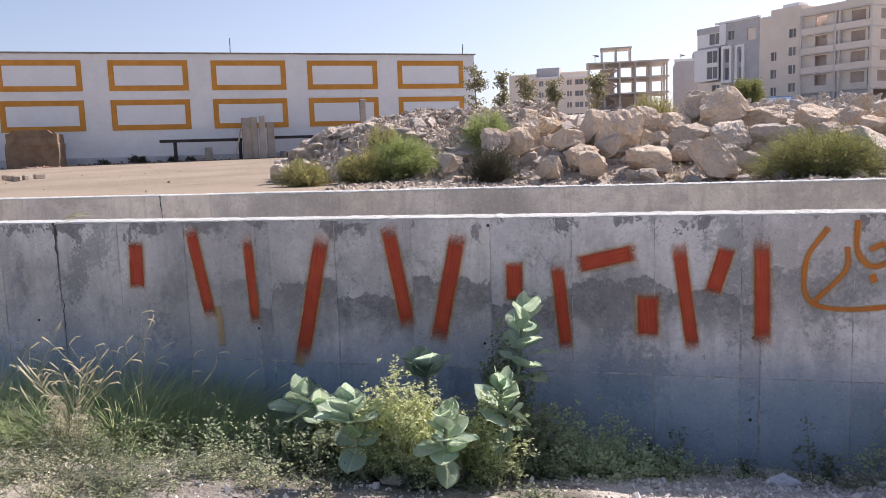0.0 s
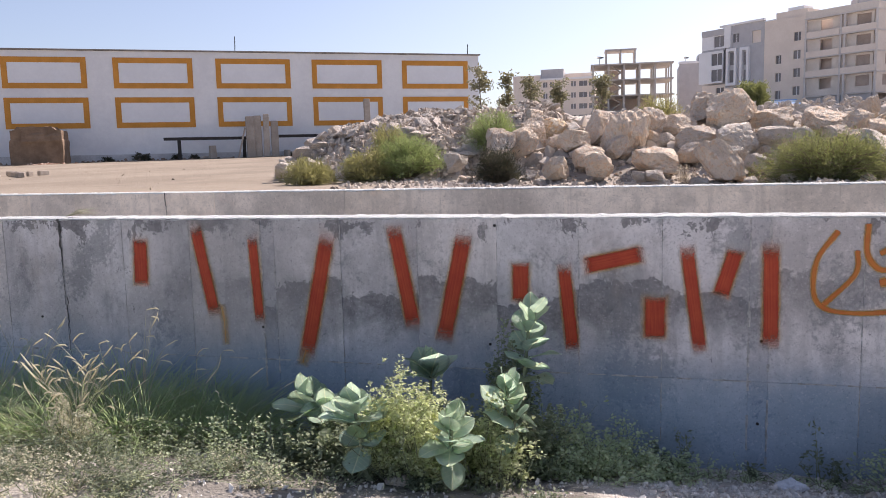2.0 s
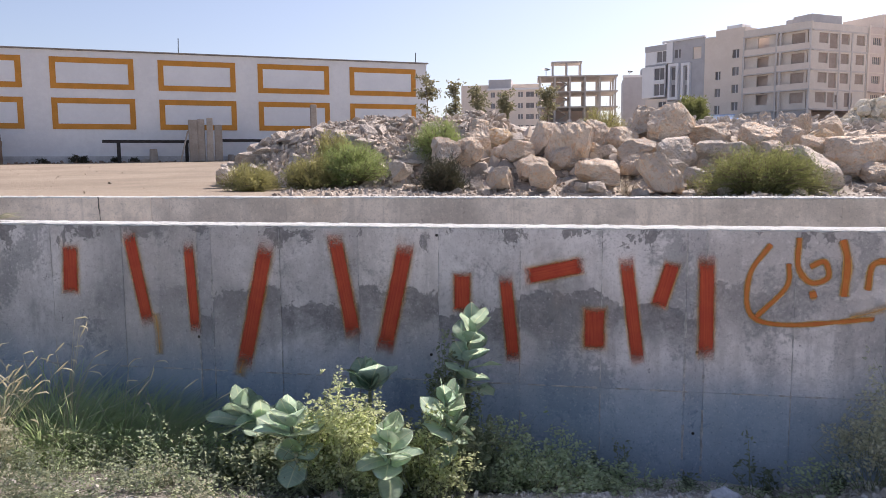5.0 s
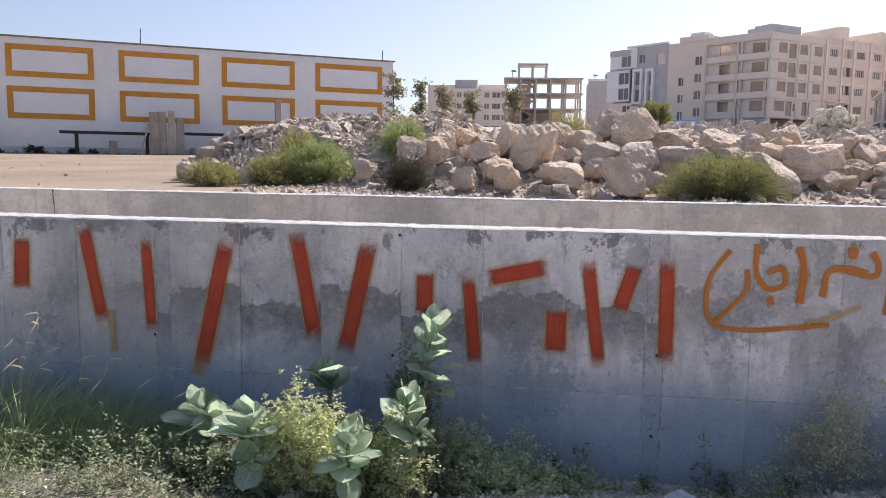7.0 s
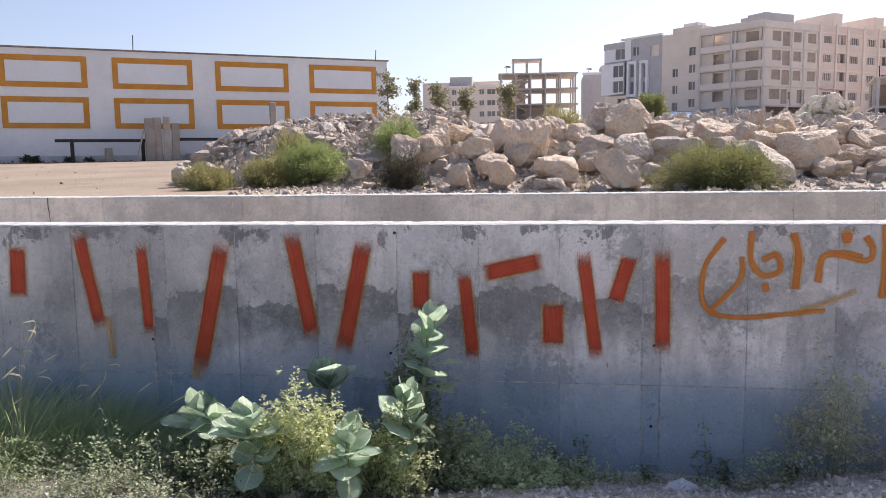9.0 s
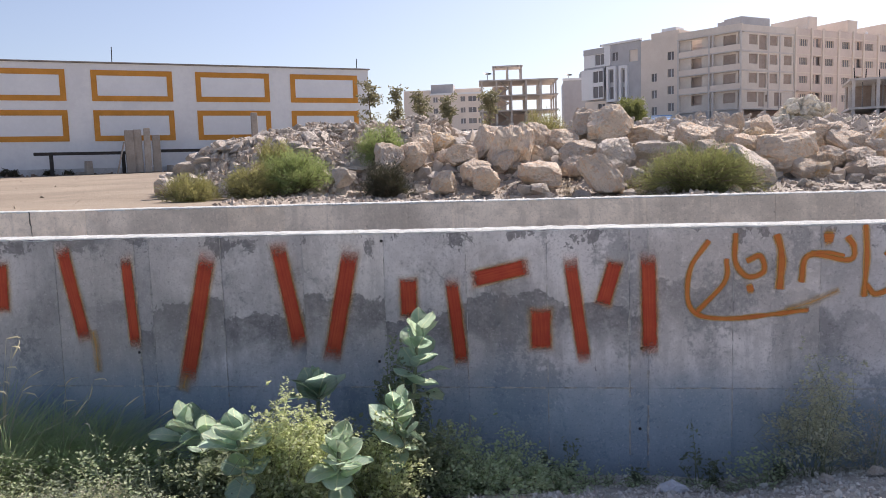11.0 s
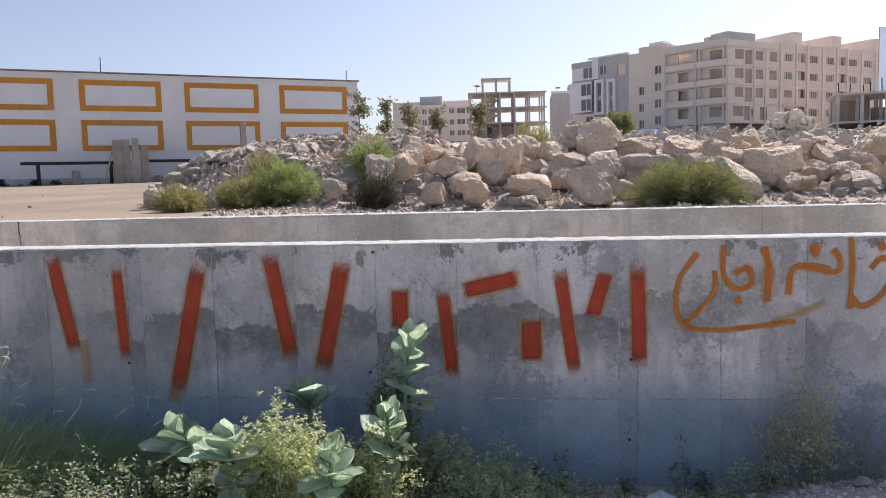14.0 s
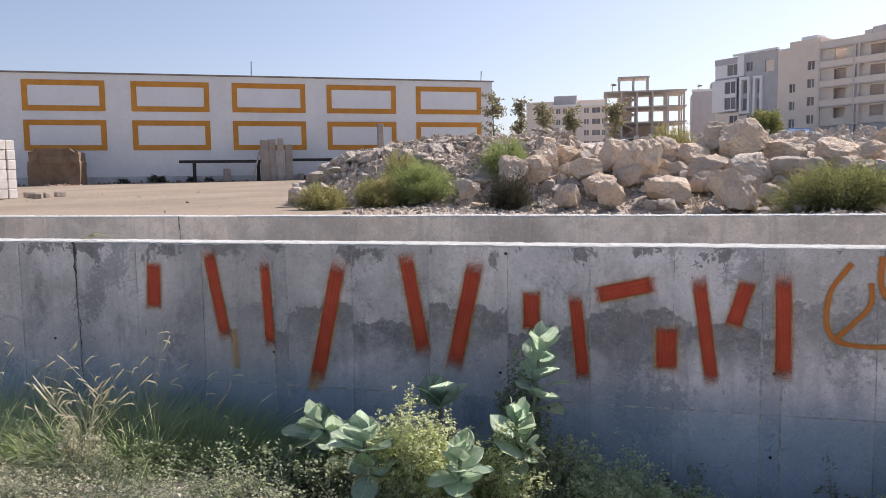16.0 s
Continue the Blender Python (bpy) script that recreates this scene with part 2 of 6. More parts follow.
M_BOULDER = stone_material("limestone", (0.82, 0.695, 0.565), (0.93, 0.83, 0.71), (0.88, 0.63, 0.40), 2.6)
M_BOULDER_GREY = stone_material("grey_limestone", (0.70, 0.645, 0.58), (0.88, 0.82, 0.75), (0.78, 0.655, 0.52), 2.6)
M_BOULDER_GOLD = stone_material("ochre_limestone", (0.74, 0.60, 0.42), (0.90, 0.80, 0.66), (0.86, 0.56, 0.24), 1.6)
M_FAR_STONE = stone_material("lot_stone", (0.50, 0.455, 0.41), (0.68, 0.62, 0.55), (0.60, 0.50, 0.40), 2.0)
M_PALE_STONE = stone_material("pale_limestone", (0.84, 0.79, 0.66), (0.92, 0.87, 0.76), (0.84, 0.75, 0.58), 2.0)
M_RUBBLE = stone_material("broken_concrete", (0.60, 0.545, 0.485), (0.82, 0.765, 0.70), (0.66, 0.55, 0.44), 3.0)


def chips_material(name, c1, c2):
    k = Mat(name, 0.95)
    fine = k.noise(40, 6, 0.7)
    c = k.mix(k.chance(True), c1, c2)
    c = k.mix(k.math("MULTIPLY", k.span(fine, 0.4, 0.7), 0.4), c, k.mix(1.0, c, 0.6, "MULTIPLY"))
    return k.color(c).bump(fine, 0.5, 0.01).m


M_GRAVEL = chips_material("gravel", (0.54, 0.51, 0.46), (0.85, 0.81, 0.75))
M_SCREE = chips_material("scree", (0.34, 0.285, 0.235), (0.72, 0.63, 0.53))


def leaf_material(name, c1, c2, through_tint, amount=0.35, rough=0.55, island=True):
    k = Mat(name, rough, 0, 0.35)
    n = k.noise(7, 4)
    c = k.mix(k.chance(island), c1, c2)
    c = k.mix(1.0, c, k.mix(n, (0.7, 0.7, 0.7), (1.15, 1.15, 1.15)), "MULTIPLY")
    return k.color(c).leafy(through_tint, amount).m


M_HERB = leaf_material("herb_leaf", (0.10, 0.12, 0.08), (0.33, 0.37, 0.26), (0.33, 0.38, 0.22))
# sunlit and shadowed leaf tones of the herb are both put in this colour
M_HERB_PALE_LIT = leaf_material("pale_lit_herb_leaf", (0.25, 0.28, 0.14), (0.80, 0.83, 0.57), (0.77, 0.83, 0.46), 0.52)
M_SHRUB = leaf_material("shrub_leaf", (0.145, 0.20, 0.075), (0.37, 0.44, 0.19), (0.42, 0.50, 0.18), 0.42)
M_SHRUB_MID = leaf_material("mid_shrub_leaf", (0.10, 0.115, 0.05), (0.31, 0.32, 0.14), (0.33, 0.35, 0.12), 0.4)
M_SHRUB_OLIVE = leaf_material("olive_shrub_leaf", (0.17, 0.165, 0.075), (0.40, 0.38, 0.18), (0.44, 0.42, 0.16), 0.42)
M_SHRUB_DARK = leaf_material("dark_shrub_leaf", (0.035, 0.038, 0.026), (0.11, 0.10, 0.065), (0.10, 0.10, 0.05), 0.2)
M_TREE_LEAF = leaf_material("tree_leaf", (0.15, 0.14, 0.09), (0.36, 0.335, 0.21), (0.36, 0.34, 0.18))
M_GRASS = leaf_material("grass_blade", (0.23, 0.32, 0.17), (0.60, 0.72, 0.42), (0.60, 0.73, 0.36), 0.48)
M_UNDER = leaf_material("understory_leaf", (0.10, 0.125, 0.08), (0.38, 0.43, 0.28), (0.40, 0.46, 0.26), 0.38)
M_SEED = leaf_material("seed_fluff", (0.76, 0.71, 0.56), (0.90, 0.86, 0.73), (0.86, 0.80, 0.62), 0.5)
M_GREYHERB = leaf_material("grey_herb_leaf", (0.32, 0.33, 0.24), (0.80, 0.78, 0.62), (0.72, 0.72, 0.52), 0.5)
M_BLUEHERB = leaf_material("shade_herb_leaf", (0.26, 0.33, 0.19), (0.74, 0.81, 0.57), (0.70, 0.79, 0.46), 0.5)
M_STRAW = leaf_material("dry_straw", (0.46, 0.44, 0.33), (0.74, 0.71, 0.57), (0.70, 0.66, 0.47), 0.45)
M_DRY = leaf_material("dry_shrub_leaf", (0.36, 0.32, 0.26), (0.68, 0.60, 0.50), (0.60, 0.52, 0.40), 0.45)
M_TWIG = simple("twig_bark", (0.13, 0.10, 0.07), (0.24, 0.19, 0.14), 30)
M_STEM = simple("green_stem", (0.20, 0.23, 0.13), (0.34, 0.36, 0.24), 30)


def broad_leaf_material():
    """Thick waxy grey-green leaf with a pale midrib and side veins."""
    k = Mat("waxy_leaf", 0.5, 0, 0.4).local()
    x, y = k.axis(0), k.axis(1)
    rib = k.math("SUBTRACT", 1.0, k.span(k.math("ABSOLUTE", x), 0.006, 0.03))
    wave = k.math("SINE", k.math("MULTIPLY", k.math("SUBTRACT", y, k.math("MULTIPLY", k.math("ABSOLUTE", x), 0.6)), 42.0))
    vein = k.math("MULTIPLY", k.span(wave, 0.86, 1.0), 0.55)
    c = k.mix(k.noise(3.5, 5), (0.54, 0.645, 0.575), (0.72, 0.79, 0.69))
    c = k.mix(1.0, c, k.mix(k.chance(), (0.80, 0.85, 0.86), (1.06, 1.05, 1.0)), "MULTIPLY")
    c = k.mix(k.math("MAXIMUM", rib, vein), c, (0.80, 0.82, 0.68))
    return k.color(c).bump(k.math("MAXIMUM", rib, vein), 0.3, 0.01).leafy(k.mix(1.0, c, (1.0, 1.06, 0.93), "MULTIPLY"), 0.54).m


M_WAXY = broad_leaf_material()


def paint_material(name, c1, c2, cover, core=0.62):
    """Sprayed paint: dense in the middle of a stroke, dusting out at its edges."""
    k = Mat(name, 0.6).local()
    u = k.n.new("ShaderNodeUVMap").outputs[0]
    across = k.math("ABSOLUTE", k.math("SUBTRACT", k.axis(0, u), 0.5))
    along = k.math("ABSOLUTE", k.math("SUBTRACT", k.axis(1, u), 0.5))
    n = k.noise(9, 6, 0.7)
    grit = k.noise(160, 3, 0.7)
    e = k.math("MAXIMUM", k.math("MULTIPLY", across, 2.0), k.math("MULTIPLY", along, 2.0))
    e = k.math("ADD", e, k.math("MULTIPLY", k.math("SUBTRACT", n, 0.5), 0.25))
    e = k.math("ADD", e, k.math("MULTIPLY", k.math("SUBTRACT", grit, 0.5), 0.5))
    a = k.math("MULTIPLY", k.math("SUBTRACT", 1.0, k.span(e, core, 0.98)), cover)
    um = k.n.new("ShaderNodeMapping")
    um.inputs["Scale"].default_value = (7.0, 0.7, 1.0)
    k.l.new(u, um.inputs["Vector"])
    streak = k.noise(1.6, 4, 0.6, um.outputs[0])
    k.color(k.mix(k.span(k.math("ADD", k.math("MULTIPLY", n, 0.4), k.math("MULTIPLY", streak, 0.6)), 0.30, 0.75), c1, c2))
    k.l.new(a, k.b.inputs["Alpha"])
    return k.m


M_RED = paint_material("red_spray_paint", (0.33, 0.028, 0.016), (0.54, 0.10, 0.035), 0.96)
M_ORANGE = paint_material("orange_spray_paint", (0.46, 0.10, 0.022), (0.60, 0.25, 0.045), 0.93)
M_MIST = paint_material("paint_overspray", (0.68, 0.40, 0.06), (0.60, 0.27, 0.05), 0.60, 0.42)

M_DRIP = paint_material("faded_drip", (0.62, 0.38, 0.10), (0.52, 0.28, 0.08), 0.5, 0.05)

M_PLASTER = simple("white_plaster", (0.73, 0.73, 0.74), (0.82, 0.82, 0.82), 0.6, 0.85, 0.15, 0.01)
M_OCHRE = simple("ochre_paint", (0.52, 0.235, 0.04), (0.64, 0.29, 0.055), 2.0, 0.75, 0.1)
M_COPING = simple("grey_coping", (0.20, 0.19, 0.18), (0.30, 0.28, 0.26), 3)
M_PLINTH = simple("stained_plinth", (0.46, 0.45, 0.44), (0.66, 0.65, 0.65), 2)
M_BLACK = simple("black_paint", (0.018, 0.016, 0.016), (0.045, 0.04, 0.038), 8, 0.5, 0.1)
M_SLAB = simple("cast_slab", (0.36, 0.31, 0.26), (0.50, 0.44, 0.38), 1.6, 0.9, 0.4, 0.01, 0, False, 0.25)
M_TARP = simple("brown_sheeting", (0.17, 0.115, 0.075), (0.27, 0.19, 0.13), 3, 0.8, 0.5, 0.03)
M_SACK = simple("pale_blocks", (0.60, 0.57, 0.52), (0.76, 0.73, 0.68), 5, 0.9, 0.4, 0.01, 0, False, 0.15)
M_BRICK = simple("grey_block", (0.34, 0.29, 0.24), (0.48, 0.42, 0.36), 8, 0.9, 0.4, 0.01, 0, False, 0.3)
M_STEEL = simple("galvanised", (0.22, 0.22, 0.22), (0.36, 0.35, 0.34), 9, 0.5, 0.1, 0.01, 0.6)

M_BEIGE = simple("beige_render", (0.77, 0.665, 0.565), (0.84, 0.735, 0.635), 0.4, 0.9, 0.2, 0.02)
M_PINK = simple("pinkish_render", (0.70, 0.585, 0.51), (0.78, 0.665, 0.585), 0.3, 0.9, 0.2, 0.02)
M_RAW = simple("raw_frame_concrete", (0.70, 0.625, 0.54), (0.79, 0.71, 0.625), 0.5, 0.92, 0.3, 0.03)
M_OLDFRAME = simple("weathered_frame", (0.58, 0.53, 0.49), (0.70, 0.65, 0.60), 0.6, 0.92, 0.3, 0.03)
M_BAREFRAME = simple("grey_frame_concrete", (0.52, 0.47, 0.42), (0.63, 0.575, 0.525), 0.6, 0.92, 0.3, 0.03)
M_GREYCLAD = simple("grey_cladding", (0.47, 0.455, 0.46), (0.55, 0.535, 0.535), 0.6, 0.8, 0.1)
M_WHITECLAD = simple("white_cladding", (0.80, 0.79, 0.785), (0.87, 0.86, 0.855), 0.5, 0.8, 0.1)
sh = Mat("white_sheeting", 0.7)
M_SHEET = sh.color(sh.mix(sh.noise(0.8, 5), (0.70, 0.76, 0.83), (0.84, 0.88, 0.92))).leafy((0.70, 0.78, 0.88), 0.5).m
M_INFILL = simple("brown_block_infill", (0.36, 0.285, 0.235), (0.47, 0.385, 0.325), 0.7)
M_BLUE = simple("blue_tarpaulin", (0.12, 0.26, 0.50), (0.22, 0.38, 0.62), 1.5, 0.7)
gl = Mat("window_glass", 0.3, 0, 0.35)
M_GLASS = gl.color(gl.mix(gl.chance(), (0.16, 0.15, 0.15), (0.27, 0.255, 0.25))).m


# ---- builders ----
RNG = random.Random(7)


def mesh_of(name, bm, material, smooth=False):
    me = bpy.data.meshes.new(name)
    bm.to_mesh(me)
    bm.free()
    me.materials.append(material)
    if smooth:
        me.polygons.foreach_set("use_smooth", [True] * len(me.polygons))
    return me


def thing(name, label, category, at=(0, 0, 0), turn=0.0, group="", kind=""):
    ob = new(name)
    ob.matrix_world = pose(*at, 0, 0, turn)
    ob.empty_display_size = 0.1
    return tagged(ob, label, category, group, kind)


def part(name, bm, material, parent, label="", smooth=False):
    ob = new(name, bm if isinstance(bm, bpy.types.Mesh) else mesh_of(name, bm, material, smooth))
    ob.parent = parent
    return tagged(ob, label) if label else ob


def solo(name, bm, material, label, category, at=(0, 0, 0), turn=0.0, group="", kind="", smooth=False):
    ob = new(name, bm if isinstance(bm, bpy.types.Mesh) else mesh_of(name, bm, material, smooth))
    ob.matrix_world = pose(*at, 0, 0, turn)
    return tagged(ob, label, category, group, kind)


def add_box(bm, x0, x1, y0, y1, z0, z1, bevel=0.0):
    vs = bmesh.ops.create_cube(bm, size=1.0)["verts"]
    bmesh.ops.scale(bm, vec=(x1 - x0, y1 - y0, z1 - z0), verts=vs)
    bmesh.ops.translate(bm, vec=((x0 + x1) / 2, (y0 + y1) / 2, (z0 + z1) / 2), verts=vs)
    if bevel:
        es = {e for v in vs for e in v.link_edges}
        bmesh.ops.bevel(bm, geom=list(es), offset=bevel, segments=1, affect="EDGES")
    return bm


def box(x0, x1, y0, y1, z0, z1, bevel=0.0):
    return add_box(bmesh.new(), x0, x1, y0, y1, z0, z1, bevel)


def add_tube(bm, points, radii, sides=6):
    """A round, tapering tube along points."""
    rings = []
    for i, p in enumerate(points):
        p = Vector(p)
        d = Vector(points[min(i + 1, len(points) - 1)]) - Vector(points[max(i - 1, 0)])
        q = d.to_track_quat("Z", "Y")
        r = radii[i] if isinstance(radii, (list, tuple)) else radii
        rings.append([bm.verts.new(p + q @ Vector((r * math.cos(a), r * math.sin(a), 0))) for a in (2 * math.pi * k / sides for k in range(sides))])
    for a, b in zip(rings, rings[1:]):
        for k in range(sides):
            bm.faces.new((a[k], a[(k + 1) % sides], b[(k + 1) % sides], b[k]))
    bm.faces.new(rings[0][::-1])
    bm.faces.new(rings[-1])
    return bm


def stone_bmesh(seed, sx, sy, sz, points=14, cuts=0, rough=0.0):
    """An angular broken stone: the hull of scattered points, its faces roughened."""
    r = random.Random(seed)
    bm = bmesh.new()
    for _ in range(points):
        v = Vector((r.gauss(0, 1), r.gauss(0, 1), r.gauss(0, 1))).normalized()
        m = max(abs(v.x), abs(v.y), abs(v.z))
        v = v * (0.62 + 0.38 / max(m, 0.5) * 0.75) * r.uniform(0.82, 1.05)
        bm.verts.new((v.x * sx, v.y * sy, v.z * sz))
    bmesh.ops.convex_hull(bm, input=bm.verts)
    bmesh.ops.delete(bm, geom=[v for v in bm.verts if not v.link_faces], context="VERTS")
    if cuts:
        bmesh.ops.bevel(bm, geom=list(bm.edges), offset=0.045 * min(sx, sy, sz), segments=1, affect="EDGES")
        bmesh.ops.triangulate(bm, faces=bm.faces)
        for _ in range(cuts):
            bmesh.ops.subdivide_edges(bm, edges=[e for e in bm.edges if e.calc_length() > 0.22 * max(sx, sy, sz)], cuts=1, use_grid_fill=True)
            bmesh.ops.triangulate(bm, faces=[f for f in bm.faces if len(f.verts) > 3])
        off = Vector((r.uniform(-50, 50), r.uniform(-50, 50), r.uniform(-50, 50)))
        s = 1.0 / max(sx, sy, sz)
        for v in bm.verts:
            n = noise.fractal(v.co * 2.2 * s + off, 1.0, 2.0, 3) * 0.5 + noise.fractal(v.co * 6.0 * s + off, 1.0, 2.0, 2) * 0.22
            v.co += v.co.normalized() * n * rough / s
    bmesh.ops.recalc_face_normals(bm, faces=bm.faces)
    return bm


def rock_bmesh(seed, grid=20, near=0.28, far=0.44):
    """A quarried boulder: a block with its sides knocked flat, then chipped and pitted; about one unit across."""
    r = random.Random(seed)
    bm = bmesh.new()
    bmesh.ops.create_cube(bm, size=1.0)
    bmesh.ops.subdivide_edges(bm, edges=bm.edges, cuts=grid, use_grid_fill=True)
    planes = []
    for k in range(16):
        n = Vector((r.gauss(0, 1), r.gauss(0, 1), r.gauss(0, 0.9))).normalized()
        planes.append((n, r.uniform(near, far)))
    off = Vector((r.uniform(-50, 50), r.uniform(-50, 50), r.uniform(-50, 50)))
    for v in bm.verts:
        c = v.co.normalized() * (0.5 + 0.5 * (v.co.length - 0.5) * 0.9)
        for n, d in planes:
            k = c.dot(n) - d - 0.012 * noise.noise(c * 5 + off)
            if k > 0:
                c -= n * k * 0.98
        u = c.normalized()
        e = 0.045 * noise.fractal(c * 3.0 + off, 1.0, 2.0, 3) - 0.06 * max(0.0, abs(noise.noise(c * 5 + off)) - 0.2) - 0.030 * abs(noise.noise(c * 11 + off)) + 0.016 * noise.noise(c * 23 + off)
        v.co = c + u * e
    bmesh.ops.recalc_face_normals(bm, faces=bm.faces)
    return bm


def proto(bm):
    """A bmesh as plain arrays, for swarm()."""
    bm.verts.index_update()
    out = np.array([v.co[:] for v in bm.verts]), [[v.index for v in f.verts] for f in bm.faces]
    bm.free()
    return out


def swarm(name, protos, mats, material, smooth=False):
    """Many small pieces joined into one mesh. mats: (n, 4, 4)."""
    verts, faces, base = [], [], 0
    for i, m in enumerate(mats):
        v, f = protos[i % len(protos)]
        verts.append(v @ m[:3, :3].T + m[:3, 3])
        faces.extend([[base + k for k in q] for q in f])
        base += len(v)
    me = bpy.data.meshes.new(name)
    me.from_pydata(np.concatenate(verts).tolist(), [], faces)
    me.materials.append(material)
    if smooth:
        me.polygons.foreach_set("use_smooth", [True] * len(me.polygons))
    return me


def place(p, along, size, roll=0.0, wide=1.0):
    """A matrix that lays a piece's local y along a direction."""
    q = Vector(along).to_track_quat("Y", "Z")
    m = Matrix.Translation(p) @ q.to_matrix().to_4x4() @ Matrix.Rotation(roll, 4, "Y") @ Matrix.Diagonal((size * wide, size, size * wide, 1))
    return np.array(m)


def tumble(p, s, r):
    m = Matrix.LocRotScale(p, Euler((r.uniform(0, 6.3), r.uniform(0, 6.3), r.uniform(0, 6.3))), (s * r.uniform(0.7, 1.3), s * r.uniform(0.7, 1.3), s * r.uniform(0.5, 1.0)))
    return np.array(m)


def smooth01(v, a, b):
    t = min(max((v - a) / (b - a), 0.0), 1.0)
    return t * t * (3 - 2 * t)


def steps(v, xs, ys):
    return float(np.interp(v, xs, ys))


WALL_Y, WALL_T, WALL_TOP = 4.70, 0.28, 2.035
FAR_Y, FAR_T, FAR_TOP = 6.15, 0.22, 2.155


def near_height(x, y):
    """The verge on the camera's side, falling to the foot of the wall, with a gravel bank at one end."""
    bank = smooth01(x, 1.45, 2.1)
    a = steps(y, (-30, 0, 3.2, 3.8, 4.3, 4.7), (0.95, 0.88, 0.84, 0.72, 0.56, 0.50))
    b = steps(y, (-30, 0, 3.2, 4.1, 4.35, 4.7), (0.95, 0.90, 0.88, 0.76, 0.68, 0.55))
    n = 0.03 * noise.noise((x * 1.7, y * 1.7, 3.1)) + 0.018 * noise.noise((x * 5, y * 5, 1.0))
    return a + (b - a) * bank + n


def far_height(x, y):
    """The open lot behind the channel: a flat yard on one side, a rubble slope that climbs on the other."""
    w = smooth01(x / max(y, 1.0), -0.21, -0.08)
    yard = steps(y, (6.3, 10, 20, 32, 60, 130, 300), (2.11, 2.15, 2.42, 2.66, 3.2, 6.0, 9.5))
    slope = steps(y, (6.3, 8.0, 9.0, 10.0, 11.0, 12.0, 16.0, 35, 60, 100, 132, 300), (2.08, 2.08, 2.19, 2.32, 2.46, 2.60, 2.90, 3.9, 5.3, 7.1, 8.6, 9.5))
    slope += 0.24 * smooth01(y, 8.4, 9.9) * (1 - smooth01(y, 11.5, 15)) * smooth01(x, -1.7, -0.8) * (1 - smooth01(x, 2.0, 3.4))
    rough = (0.05 + 0.10 * smooth01(y, 9, 20)) * w + 0.015
    n = rough * (noise.noise((x * 0.9, y * 0.9, 7.7)) + 0.5 * noise.noise((x * 2.6, y * 2.6, 2.2))) * smooth01(y, 6.4, 7.2)
    return yard + (slope - yard) * w + n


def lot_ground():
    ys = [-400, -120, -30, -8, -2, 1] + list(np.arange(2.0, 4.86, 0.11)) + [4.9, 5.0, 5.6, 6.2, 6.3] + list(np.arange(6.46, 14, 0.16)) + list(np.arange(14, 34, 0.6)) + [36, 40, 45, 52, 60, 70, 80, 90, 100, 115, 132, 160, 200, 300, 600, 1500, 3000]
    xs = [-3000, -800, -300, -150, -80, -50, -35] + list(np.arange(-26, -8, 0.7)) + list(np.arange(-8, 8, 0.15)) + list(np.arange(8, 20, 0.7)) + [22, 26, 32, 40, 60, 90, 150, 300, 800, 3000]
    bm = bmesh.new()
    rows = []
    for y in ys:
        row = []
        for x in xs:
            z = near_height(x, y) if y <= 4.95 else 0.62 if y < 6.25 else far_height(x, min(y, 300))
            row.append(bm.verts.new((x, y, z)))
        rows.append(row)
    for a, b in zip(rows, rows[1:]):
        for k in range(len(xs) - 1):
            bm.faces.new((a[k], a[k + 1], b[k + 1], b[k]))
    return solo("ground", bm, M_GROUND, "dusty beige building lot and grey stony verge", "ground", kind="structure", smooth=True)


lot_ground()


# ---- the channel's two concrete walls ----
def channel_wall(name, y0, thick, top, foot, x0, x1, material, label):
    """A wall core with a rough, ragged cap; its cast panels follow at the end of the file."""
    w = thing(name, label, "wall", kind="structure")
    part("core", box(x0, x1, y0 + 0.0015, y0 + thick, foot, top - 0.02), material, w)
    bm = bmesh.new()
    r = random.Random(int(y0 * 100))
    n = int((x1 - x0) / 0.022)
    rows = []
    for i in range(n + 1):
        x = x0 + (x1 - x0) * i / n
        wob = 0.003 * noise.noise((x * 1.3, y0, 0)) + 0.0025 * noise.noise((x * 17, y0, 4)) + 0.003 * noise.noise((x * 41, y0, 2))
        lip = 0.006 + 0.008 * noise.noise((x * 19, y0, 9))
        prof = [(y0 - 0.0045, top - 0.012 + 0.009 * noise.noise((x * 12, 5, y0)) + 0.005 * noise.noise((x * 37, 5, y0))), (y0 - 0.004 + 0.5 * lip, top - 0.004 + wob), (y0 + lip + 0.010, top + wob)]
        prof += [(y0 + thick * k, top + wob + 0.004 * noise.noise((x * 13, k * 5, 1))) for k in (0.3, 0.55, 0.8)]
        prof += [(y0 + thick + 0.006, top - 0.01 + wob), (y0 + thick + 0.004, top - 0.05)]
        rows.append([bm.verts.new((x, a, b)) for a, b in prof])
    for a, b in zip(rows, rows[1:]):
        for k in range(len(a) - 1):
            bm.faces.new((a[k], b[k], b[k + 1], a[k + 1]))
    part("cap", bm, M_CAP, w, "rough sun-bleached mortar edge")
    return w


wall_near = channel_wall("wall_near", WALL_Y, WALL_T, WALL_TOP, 0.1, -9.0, 9.0, M_WALL, "stained grey shuttered concrete channel wall with red spray paint")
wall_far = channel_wall("wall_far", FAR_Y, FAR_T, FAR_TOP, 0.3, -13.0, 13.0, M_FARWALL, "pale concrete channel wall with a rough white top")


